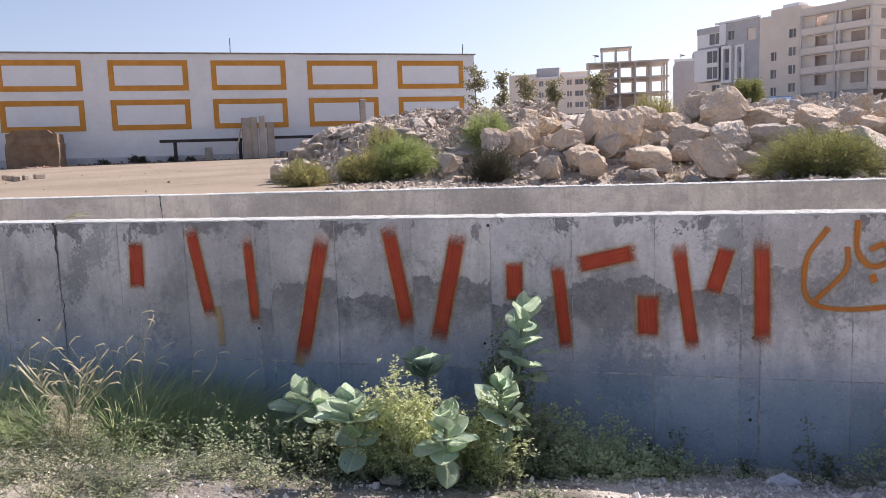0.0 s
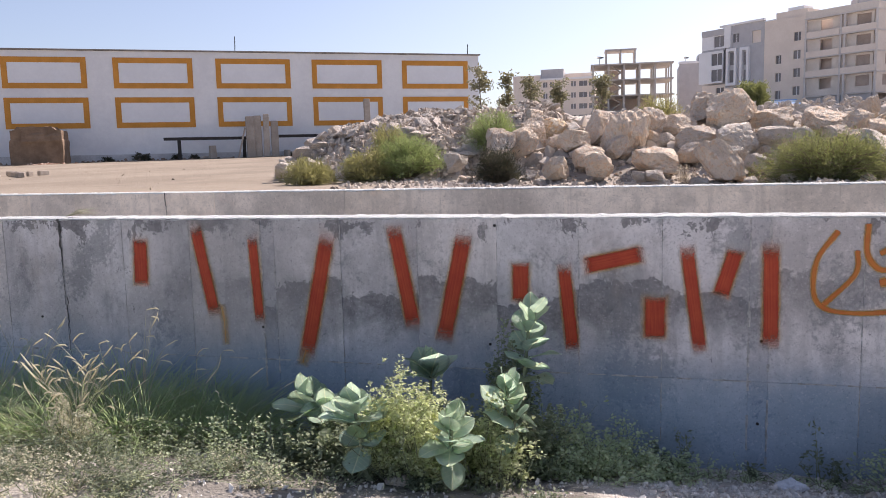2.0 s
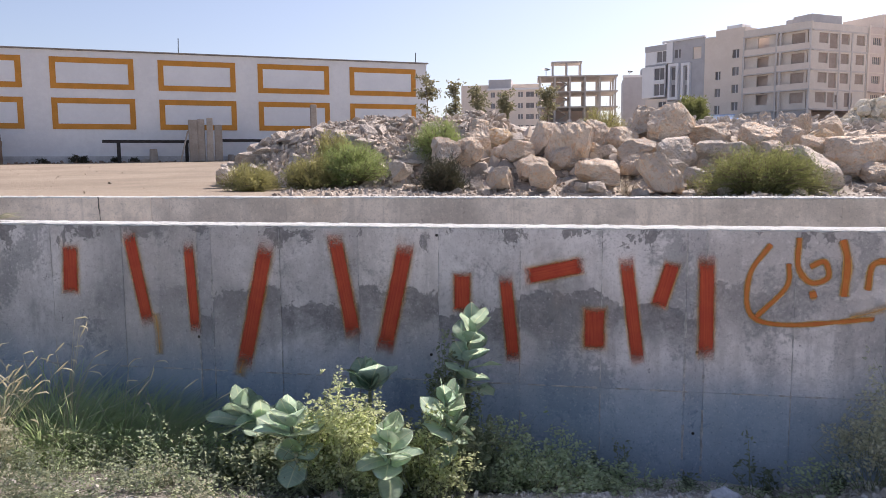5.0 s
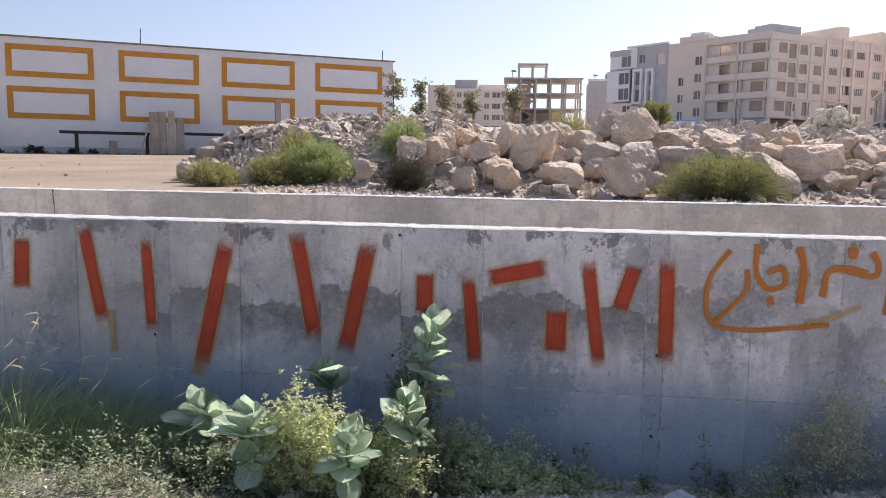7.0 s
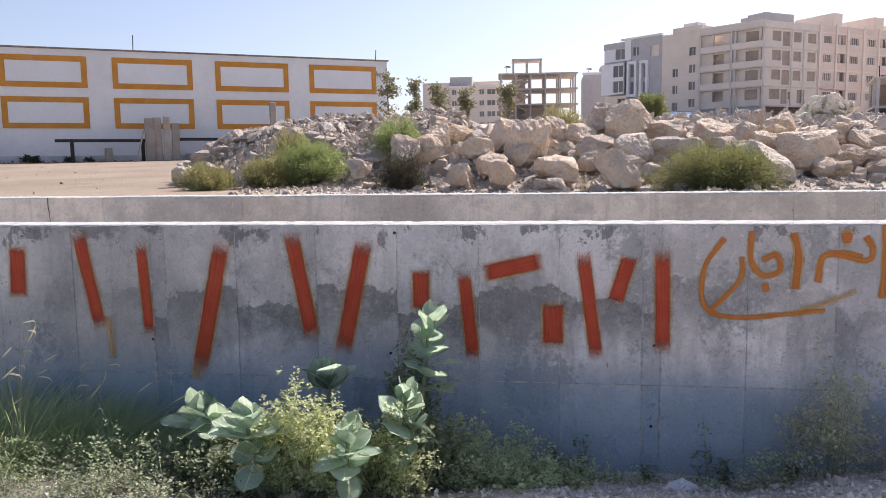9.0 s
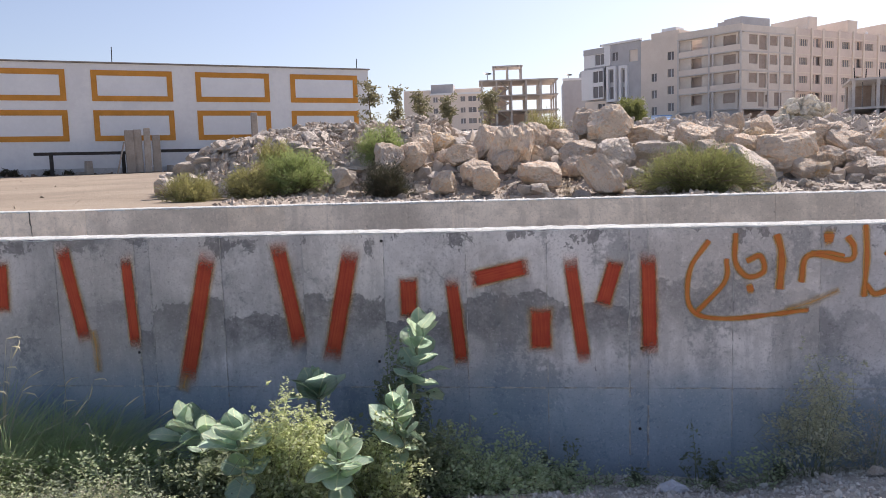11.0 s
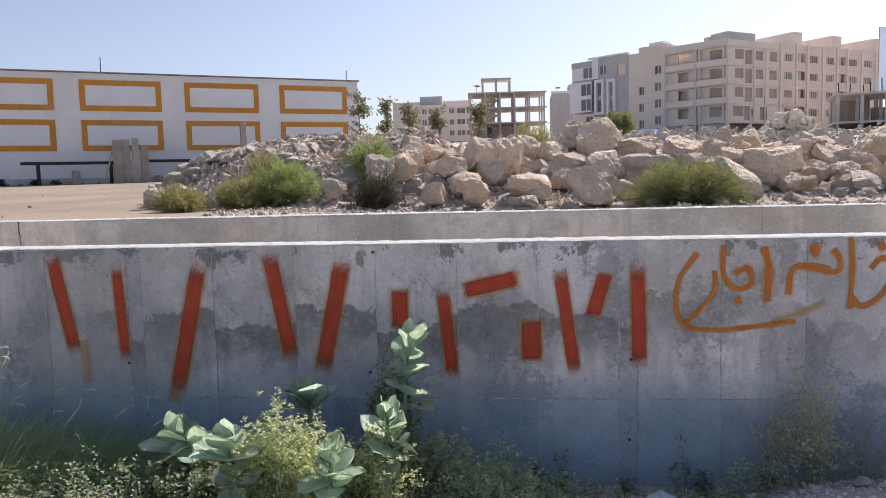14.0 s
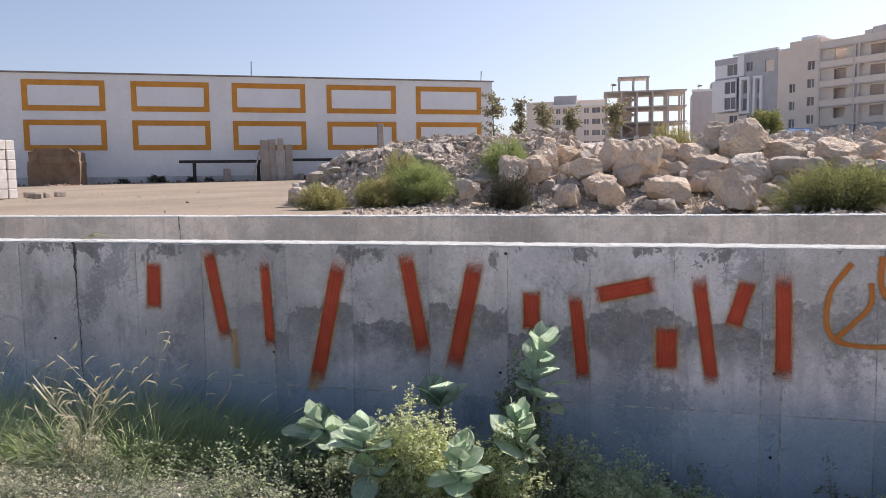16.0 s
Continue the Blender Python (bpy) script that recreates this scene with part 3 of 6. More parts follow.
# ---- the white hall ----
HALL_A, HALL_TURN = (-20.77, 27.72), 30.35
hall = thing("white_hall", "long white plastered hall with ochre rectangles painted on it", "building", (*HALL_A, 0), HALL_TURN)
part("wall", box(-26, 15.84, 0, 14, 2.2, 7.08), M_PLASTER, hall, "white plaster")
part("plinth", box(-26, 15.84, -0.06, -0.002, 2.2, 2.86), M_PLINTH, hall, "stained rendered plinth")
part("coping", box(-26.1, 15.92, -0.09, 14.1, 7.084, 7.14, 0.01), M_COPING, hall, "thin grey roof edge")


def ring(w, h, t, d):
    bm = bmesh.new()
    add_box(bm, 0, w, -d, 0, 0, t)
    add_box(bm, 0, w, -d, 0, h - t, h)
    add_box(bm, 0, t, -d, 0, t, h - t)
    add_box(bm, w - t, w, -d, 0, t, h - t)
    return bm


ring_me = mesh_of("painted_surround", ring(3.12, 1.245, 0.215, 0.03), M_OCHRE)
panel_me = mesh_of("inset_panel", box(0.217, 2.903, -0.012, -0.001, 0.217, 1.028), simple("cool_white_paint", (0.74, 0.75, 0.77), (0.80, 0.81, 0.83), 0.7, 0.85, 0.1))
for k in range(-4, 4):
    for z in (3.955, 5.57):
        o = part("painted_surround", ring_me, None, hall, "ochre painted surround")
        o.location = (k * 4.13 if k < 0 else k * 4.06, -0.002, z)
        p = part("inset_panel", panel_me, None, o)
for x, h in ((4.9, 0.62), (15.4, 0.45)):
    part("roof_rod", add_tube(bmesh.new(), [(x, 0.3, 7.1), (x + 0.02, 0.3, 7.17 + h)], 0.02, 6), M_BLACK, hall, "thin black rod")


def hall_at(s, out, z=None):
    """A place in front of the hall: s along it, out from it."""
    a = radians(HALL_TURN)
    x, y = HALL_A[0] + s * math.cos(a) + out * math.sin(a), HALL_A[1] + s * math.sin(a) - out * math.cos(a)
    return (x, y, far_height(x, y) if z is None else z)


def rail(s0, s1, posts):
    r = thing("pipe_rail", "low black steel rail on posts along the white hall", "railing", hall_at(s0, 0.9), HALL_TURN, "rails along the hall")
    part("top_bar", box(-0.1, s1 - s0, -0.06, 0.06, 0.80, 0.92, 0.01), M_BLACK, r)
    for p in posts:
        part("post", box(p - 0.07, p + 0.07, -0.05, 0.05, -0.3, 0.80, 0.01), M_BLACK, r)
    return r


rail(1.95, 5.45, (0.5, 3.1))
rail(6.4, 14.0, (1.8, 4.8, 7.0))


def cast_slab(s, out, w, t, h, lean, turn):
    bm = box(-w / 2, w / 2, -t / 2, t / 2, 0, h, 0.02)
    for v in bm.verts:
        v.co.x += 0.015 * noise.noise(v.co * 3)
    o = solo("cast_slab", bm, M_SLAB, "upright beige concrete slab leaning by the rail", "concrete slab", hall_at(s, out), 0, "upright slabs")
    o.matrix_world = pose(*hall_at(s, out), lean, 0, HALL_TURN + turn)
    return o


cast_slab(5.32, 1.5, 0.34, 0.14, 1.72, -7, 6)
cast_slab(5.62, 1.35, 0.30, 0.16, 1.74, -7, 0)
cast_slab(5.95, 1.5, 0.24, 0.14, 1.78, -6, -8)
cast_slab(6.30, 1.4, 0.30, 0.14, 1.50, -7, -4)
cast_slab(10.25, 1.5, 0.26, 0.2, 2.35, -2, 4)
prop = solo("timber_prop", add_tube(bmesh.new(), [(0, 0, 0), (0.32, 0.15, 1.25)], 0.035, 5), M_SLAB, "thin pale timber leaning beside the slabs", "timber", hall_at(4.78, 1.8), HALL_TURN)
for s, out, w, h in ((3.75, 0.5, 0.30, 0.55), (6.85, 0.5, 0.22, 0.28), (7.6, 0.6, 0.5, 0.22), (3.5, 0.45, 0.6, 0.12), (8.6, 0.5, 0.4, 0.25)):
    bm = box(-w / 2, w / 2, -0.12, 0.12, 0, h, 0.02)
    for v in bm.verts:
        v.co.x *= 1.0 - 0.25 * v.co.z / h
    solo("kerb_block", bm, M_SLAB, "short grey concrete block by the hall's foot", "concrete block", hall_at(s, out), HALL_TURN + s * 7, "blocks by the hall")


def covered_stack():
    """A boxy stack under brown sheeting, its skirt creased and its top sagging."""
    t = thing("covered_stack", "stack under creased brown sheeting on the yard", "covered stack", hall_at(-2.62, 1.6), HALL_TURN)
    bm = bmesh.new()
    bmesh.ops.create_cube(bm, size=1.0)
    bmesh.ops.subdivide_edges(bm, edges=bm.edges, cuts=19, use_grid_fill=True)
    for v in bm.verts:
        x, y, z = v.co
        f = (z + 0.5) * (0.90 + 0.10 * (1 - smooth01(abs(x + 0.02), 0.33, 0.40)))
        k = 1.0 - 0.045 * smooth01(f, 0.62, 0.67)
        crease = 0.022 * noise.noise((x * 9, z * 1.5, y * 9)) + 0.03 * noise.noise(v.co * 3)
        v.co = Vector((x * 1.86 * k + crease, y * 1.2 * k + crease, f * 1.43 + 0.03 * noise.noise((x * 5, y * 5, 0)) * (z > 0.4)))
    part("sheeting", bm, M_TARP, t)
    flap = bmesh.new()
    bmesh.ops.create_grid(flap, x_segments=14, y_segments=6, size=0.5)
    for v in flap.verts:
        x, y = v.co.x, v.co.y
        v.co = Vector((0.20 + x * 1.4, -0.655 - 0.04 * noise.noise((x * 6, y * 5, 2)) + 0.06 * (y + 0.5) ** 2, 1.02 + y * 0.34 + 0.05 * x * (y < 0)))
    bmesh.ops.solidify(flap, geom=flap.faces, thickness=0.012)
    part("loose_flap", flap, M_TARP, t, "loose brown sheeting flap")
    return t


covered_stack()
BLOCKS_AT = (-13.1, 12.4, 2.22)
blocks = thing("block_stack", "pale stack of lime blocks at the yard's edge", "block stack", BLOCKS_AT, -4)
bk = mesh_of("lime_block", box(-0.2, 0.2, -0.1, 0.1, -0.095, 0.095, 0.012), M_SACK)
for i in range(3):
    for j in range(2):
        for k in range(6):
            o = part("lime_block", bk, None, blocks)
            o.location, o.rotation_euler = (i * 0.41 + RNG.uniform(-0.01, 0.01), j * 0.22, 0.10 + k * 0.195), (0, 0, RNG.uniform(-0.03, 0.03))
hb = mesh_of("loose_block", box(-0.10, 0.10, -0.06, 0.06, 0, 0.10, 0.010), M_BRICK)
for x, y in ((-11.6, 12.7), (-11.75, 13.0), (-11.45, 12.5), (-12.7, 13.6), (-11.8, 13.5), (-12.4, 13.3), (-11.9, 12.9)):
    solo("loose_block", hb, None, "small loose grey building block on the sandy yard", "block", (x, y, far_height(x, y)), RNG.uniform(0, 180), "loose blocks")


mats = []
for i in range(420):
    q = hall_at(RNG.uniform(-7, 9), abs(RNG.gauss(0.25, 0.3)) + 0.12)
    mats.append((q, RNG.choice((0.03, 0.05, 0.08, 0.13)) * RNG.uniform(0.6, 1.2)))
bits = [proto(stone_bmesh(800 + i, 1, 0.7, 0.5, 9)) for i in range(4)]
solo("hall_debris", swarm("hall_debris", bits, [tumble(q, s, RNG) for q, s in mats], chips_material("brown_debris", (0.16, 0.115, 0.085), (0.40, 0.29, 0.22))), None, "brown soil and debris along the foot of the hall", "debris", kind="stuff")
clay = []
for i in range(90):
    clay.append((hall_at(-2.35 + RNG.gauss(0, 0.42), 2.65 + RNG.gauss(0, 0.16)), RNG.uniform(0.03, 0.11)))
solo("brick_bits", swarm("brick_bits", bits, [tumble(q, s, RNG) for q, s in clay], chips_material("broken_clay", (0.36, 0.20, 0.13), (0.66, 0.50, 0.40))), None, "broken clay brick bits before the covered stack", "brick bits", kind="stuff")

# ---- broken rubble heap ----
PILE = (-2.68, 11.3)


def pile_height(x, y):
    u, v = (x - PILE[0]) / (2.4 if x < PILE[0] else 2.15), (y - PILE[1]) / 2.3
    d = math.sqrt(u * u + v * v)
    return 0.86 * max(0.0, 1.0 - d ** 2.5) * (1 + 0.16 * noise.noise((x * 1.3, y * 1.3, 0))) + 0.10 * noise.noise((x * 3, y * 3, 5)) * (d < 1)


def lot_top(x, y):
    return far_height(x, y) + max(0.0, pile_height(x, y))


heap = thing("rubble_heap", "heap of broken grey concrete and stone slabs", "rubble heap")
bm = bmesh.new()
gx, gy = np.arange(-5.2, 0.1, 0.12), np.arange(8.9, 13.8, 0.12)
grid = [[bm.verts.new((x, y, far_height(x, y) + pile_height(x, y) - 0.04)) for x in gx] for y in gy]
for a, b in zip(grid, grid[1:]):
    for k in range(len(gx) - 1):
        bm.faces.new((a[k], a[k + 1], b[k + 1], b[k]))
part("heap_core", bm, M_SCREE, heap, "dusty crushed rubble", True)
flat = [mesh_of("rubble_piece", stone_bmesh(100 + i, 0.5, 0.34 + 0.05 * (i % 3), 0.13 + 0.04 * (i % 4), 11), M_RUBBLE) for i in range(12)]
r = random.Random(21)
count = 0
while count < 290:
    x, y = PILE[0] + r.uniform(-2.5, 2.3), PILE[1] + r.uniform(-2.4, 0.6)
    h = pile_height(x, y)
    if h < 0.03:
        continue
    o = part("rubble_piece", flat[count % 12], None, heap)
    s = r.choice((0.07, 0.09, 0.11, 0.13, 0.16, 0.20, 0.26)) * r.uniform(0.8, 1.2)
    if count % 24 == 0:
        s = 0.36
    if h > 0.7:
        s = min(s, 0.18)
    slope = math.degrees(0.5)
    o.matrix_world = pose(x, y, far_height(x, y) + h + 0.02, slope * r.uniform(0.2, 1.4), r.uniform(-35, 35), r.uniform(0, 360)) @ Matrix.Scale(s * 1.5, 4)
    count += 1
chip = [proto(stone_bmesh(300 + i, 1, 0.85, 0.65, 11)) for i in range(6)]
mats = []
while len(mats) < 11000:
    x, y = PILE[0] + r.uniform(-2.6, 2.5), PILE[1] + r.uniform(-2.5, 1.0)
    h = pile_height(x, y)
    if h > 0.015 or h != 0 and x > -2.4 or h == 0 and x > -1.6:
        mats.append(tumble((x, y, far_height(x, y) + max(h, 0) + 0.005), r.choice((0.012, 0.018, 0.026, 0.038, 0.06)) * r.uniform(0.7, 1.2), r))
tagged(part("rubble_fill", swarm("rubble_fill", chip, mats, M_SCREE), None, heap, "crushed grey rubble"), kind="stuff")

plate = solo("broken_slab", stone_bmesh(760, 0.20, 0.16, 0.07, 12, 1, 0.05), M_BOULDER_GOLD, "brown broken stone slab lying on the rubble heap", "stone slab", (-2.23, 11.9, lot_top(-2.23, 11.9) + 0.07), 20)
plate.rotation_euler = (0.35, -0.15, 0.4)

# ---- limestone boulders ----
STONES = {"warm": [mesh_of("boulder", rock_bmesh(500 + i), M_BOULDER) for i in range(14)],
          "grey": [mesh_of("boulder", rock_bmesh(520 + i), M_BOULDER_GREY) for i in range(7)],
          "gold": [mesh_of("boulder", rock_bmesh(530 + i, 20, 0.36, 0.47), M_BOULDER_GOLD) for i in range(4)]}
CORNERS = {me.name: np.array([v.co[:] for v in me.vertices]) for group in STONES.values() for me in group}
LABELS = {"warm": "rough beige limestone boulder on the rubble bank", "grey": "weathered grey limestone boulder on the rubble bank", "gold": "beige limestone boulder with ochre stained faces"}
bn = 0


def boulder(x, y, z, w, h, tone="warm", label=""):
    """A stone about w wide and h high, turned at random."""
    global bn
    bn += 1
    rr = random.Random(bn * 13)
    me = STONES[tone][bn % len(STONES[tone])]
    o = new("boulder", me)
    best = -1.0
    for _ in range(6):
        m = Euler((rr.choice((0, math.pi)) + rr.uniform(-0.4, 0.4), rr.uniform(-0.4, 0.4), rr.uniform(0, 6.3))).to_matrix()
        v = CORNERS[me.name] @ np.array(m).T
        bulk = np.ptp(v, axis=0)
        v = (v - v.min(axis=0)) / bulk
        cell = np.minimum((v[:, 0] * 10).astype(int), 9)
        full = sum(np.ptp(v[cell == k, 2]) for k in range(10) if (cell == k).any())
        if full > best:
            best, turn, size = full, m, bulk
    deep = 0.55 * w + 0.45 * max(w, h)
    o.matrix_world = Matrix.Translation((x, y, z)) @ Matrix.Diagonal((1.1 * w / size[0], 1.1 * deep / size[1], 1.1 * h / size[2], 1)) @ turn.to_4x4()
    return tagged(o, label or LABELS[tone], "boulder", "limestone boulders")


boulder(-1.80, 8.90, 2.36, 0.27, 0.21, "grey")
boulder(-1.28, 8.90, 2.54, 0.33, 0.33)
boulder(-1.00, 9.10, 2.55, 0.34, 0.29)
boulder(-0.98, 9.60, 2.68, 0.35, 0.41)
boulder(-0.75, 9.85, 2.72, 0.35, 0.29, "gold")
boulder(-0.69, 9.40, 2.55, 0.20, 0.16)
boulder(-0.52, 9.90, 2.69, 0.28, 0.20, "grey")
boulder(-0.41, 9.20, 2.54, 0.35, 0.24)
boulder(-0.56, 8.45, 2.25, 0.31, 0.28)
boulder(-0.25, 8.80, 2.36, 0.36, 0.29)
boulder(-1.03, 10.20, 2.94, 0.24, 0.14)
boulder(-0.13, 9.60, 2.72, 0.34, 0.41)
boulder(0.24, 9.30, 2.67, 0.46, 0.53)
boulder(0.48, 9.80, 2.71, 0.31, 0.40)
boulder(0.79, 9.70, 2.70, 0.35, 0.29)
boulder(1.07, 10.00, 2.91, 0.36, 0.37)
boulder(1.37, 9.80, 2.86, 0.54, 0.43)
boulder(0.63, 9.40, 2.53, 0.27, 0.17, "grey")
boulder(0.95, 9.20, 2.55, 0.43, 0.25)
boulder(0.88, 8.90, 2.38, 0.26, 0.22)
boulder(1.37, 9.10, 2.53, 0.42, 0.30, "grey")
boulder(1.74, 9.20, 2.55, 0.37, 0.24, "grey")
boulder(1.87, 9.75, 2.75, 0.47, 0.25)
boulder(0.51, 8.60, 2.33, 0.48, 0.25)
boulder(1.11, 8.20, 2.29, 0.41, 0.39)
boulder(0.06, 9.00, 2.47, 0.22, 0.26)
boulder(-0.07, 8.40, 2.26, 0.29, 0.26)
boulder(0.33, 8.15, 2.17, 0.16, 0.11, "grey")
boulder(0.48, 8.10, 2.17, 0.18, 0.12, "grey")
boulder(1.49, 8.55, 2.27, 0.26, 0.17, "grey")
boulder(1.31, 8.75, 2.37, 0.23, 0.18, "grey")
boulder(1.65, 8.80, 2.36, 0.17, 0.14)
boulder(1.14, 10.10, 2.64, 0.35, 0.22, "gold")
boulder(2.35, 9.80, 2.73, 0.52, 0.27)
boulder(2.00, 8.90, 2.57, 0.25, 0.16, "grey")
boulder(2.43, 9.40, 2.55, 0.29, 0.16)
boulder(2.92, 10.10, 2.84, 0.23, 0.29)
boulder(2.73, 9.80, 2.69, 0.35, 0.31)
boulder(2.64, 9.30, 2.52, 0.33, 0.20)
boulder(2.95, 9.50, 2.57, 0.33, 0.28)
boulder(3.10, 9.90, 2.68, 0.31, 0.21, "gold")
boulder(3.29, 9.30, 2.52, 0.68, 0.43)
boulder(2.70, 8.60, 2.33, 0.49, 0.37, "grey")
boulder(3.32, 10.40, 2.83, 0.29, 0.28)
boulder(3.87, 10.20, 2.64, 0.46, 0.26)
boulder(4.10, 10.10, 2.64, 0.23, 0.28)
boulder(4.19, 9.90, 2.53, 0.41, 0.27)
boulder(4.08, 9.50, 2.36, 0.27, 0.26, "grey")
boulder(3.77, 9.40, 2.38, 0.37, 0.29)
boulder(3.19, 9.00, 2.33, 0.21, 0.12)
boulder(3.38, 8.95, 2.32, 0.32, 0.19)
boulder(3.52, 8.80, 2.29, 0.17, 0.15, "gold")
boulder(5.12, 10.20, 2.59, 1.05, 0.71, "gold")
boulder(4.27, 9.90, 2.52, 0.51, 0.28)
boulder(4.10, 9.40, 2.36, 0.33, 0.25)
boulder(4.50, 9.70, 2.44, 0.35, 0.29)
boulder(4.68, 9.20, 2.31, 0.56, 0.26)
boulder(4.20, 9.00, 2.30, 0.38, 0.15, "grey")
boulder(5.34, 9.90, 2.38, 0.26, 0.28)
boulder(-4.22, 9.30, 2.29, 0.34, 0.16, "grey", "flat grey limestone at the foot of the heap")

# further stones in the gaps behind them, where the bank runs on
r = random.Random(5)
for i in range(90):
    x, y = r.uniform(-1.2, 5.8), r.uniform(9.1, 10.6)
    w = r.uniform(0.16, 0.36)
    h = w * r.uniform(0.6, 0.9)
    boulder(x, y, far_height(x, y) + h * 0.22, w, h, "grey" if r.random() < 0.3 else "warm")
mats = []
for i in range(4200):
    y = 9.0 + 26 * r.random() ** 1.6
    x = r.uniform(-0.12 * y, 0.62 * y)
    mats.append(tumble((x, y, far_height(x, y) + 0.02), r.choice((0.05, 0.07, 0.10, 0.16)) * r.uniform(0.7, 1.3), r))
solo("bank_rubble", swarm("bank_rubble", chip, mats, M_SCREE), None, "broken beige and grey stone covering the bank", "rubble", kind="stuff")
for i in range(60):
    x, y = r.uniform(-1.0, 10.5), r.uniform(10.5, 15)
    w = r.uniform(0.20, 0.46) * (1 + 0.02 * (y - 9))
    h = w * r.uniform(0.5, 0.8)
    boulder(x, y, far_height(x, y) + h * 0.12, w, h, "grey" if r.random() < 0.3 else "warm", "limestone boulder further up the bank")
for i in range(70):
    x, y = r.uniform(-1.6, 6.0), r.uniform(7.9, 9.3)
    w = r.uniform(0.07, 0.17)
    boulder(x, y, far_height(x, y) + w * 0.2, w, w * r.uniform(0.55, 0.85), "grey" if r.random() < 0.6 else "warm", "small broken limestone at the bank's foot")
rocks = [proto(rock_bmesh(560 + i, 8)) for i in range(6)]
mats = []
for i in range(60):
    y = r.uniform(15, 34)
    x = r.uniform(-0.02 * y, 0.55 * y)
    mats.append(tumble((x, y, far_height(x, y) + 0.05), r.uniform(0.3, 0.65), r))
solo("far_boulders", swarm("far_boulders", rocks, mats, M_FAR_STONE), None, "beige limestone boulders strewn over the far lot", "boulders", kind="stuff")
mats = []
for i in range(1500):
    y = 38 + 75 * r.random()
    x = r.uniform(-0.02 * y, 0.62 * y)
    mound = max(0.0, noise.noise((x * 0.10, y * 0.05, 3.3)) + 0.25)
    mats.append(tumble((x, y, far_height(x, y) + 0.9 * mound * r.random()), r.uniform(0.15, 0.5) * (0.6 + 0.8 * mound), r))
solo("far_rubble", swarm("far_rubble", rocks, mats, M_FAR_STONE), None, "low grey mounds of broken stone far across the lot", "rubble", kind="stuff")
mats = []
for i in range(150):
    x, y = 12.15 + max(-1.5, min(1.5, r.gauss(0, 0.65))), 35 + r.uniform(-0.7, 0.7)
    high = 1.15 * max(0, 1 - abs(x - 12.15) / 1.6) ** 0.8
    mats.append(tumble((x, y, far_height(x, y) + high * r.random() ** 0.6), r.uniform(0.25, 0.55), r))
solo("lime_heap", swarm("lime_heap", rocks, mats, M_PALE_STONE), None, "pale cream heap of lime lumps on the lot", "stone heap", kind="stuff")
mats = []
while len(mats) < 14000:
    x, y = r.uniform(-5.2, 9), 6.6 + abs(r.gauss(0, 2.6))
    if x < -1.6 and (y > 9 or r.random() < 0.4) or x < -2.75 - 0.25 * (y - 7.5) or y < 7.6 and r.random() < 0.65:
        continue
    mats.append(tumble((x, y, lot_top(x, y) + 0.003), r.choice((0.006, 0.009, 0.012, 0.016, 0.024, 0.04)) * r.uniform(0.7, 1.3), r))
solo("bank_scree", swarm("bank_scree", chip, mats, M_SCREE), None, "loose grey and beige stone chips among the boulders", "rubble", kind="stuff")
mats = []
while len(mats) < 260:
    x, y = r.uniform(-18, -4.5), r.uniform(6.8, 24)
    mats.append(tumble((x, y, far_height(x, y)), r.choice((0.008, 0.012, 0.018, 0.035)) * r.uniform(0.6, 1.2), r))
solo("yard_stones", swarm("yard_stones", chip, mats, chips_material("dusty_stones", (0.26, 0.21, 0.16), (0.42, 0.35, 0.27))), None, "scattered small stones on the sandy yard", "stones", kind="stuff")


# ---- shrubs and young trees on the lot ----
def leaf_proto(w, fold=0.15):
    """A small pointed leaf along y, folded a little at its rib."""
    return (np.array([(0, 0, 0), (-w, 0.4, fold), (0, 0.42, 0), (w, 0.4, fold), (0, 1, 0.05)], float), [[0, 2, 1], [0, 3, 2], [1, 2, 4], [2, 3, 4]])


ROUND_LEAF = (np.array([(0, 0, 0), (-0.24, 0.16, 0.07), (-0.38, 0.45, 0.13), (-0.30, 0.76, 0.11), (0, 1, 0.03), (0.30, 0.76, 0.11), (0.38, 0.45, 0.13), (0.24, 0.16, 0.07)], float), [[0, 4, 3, 2, 1], [0, 7, 6, 5, 4]])
NEEDLE, OVAL, ROUNDED = leaf_proto(0.09, 0.03), leaf_proto(0.26), ROUND_LEAF


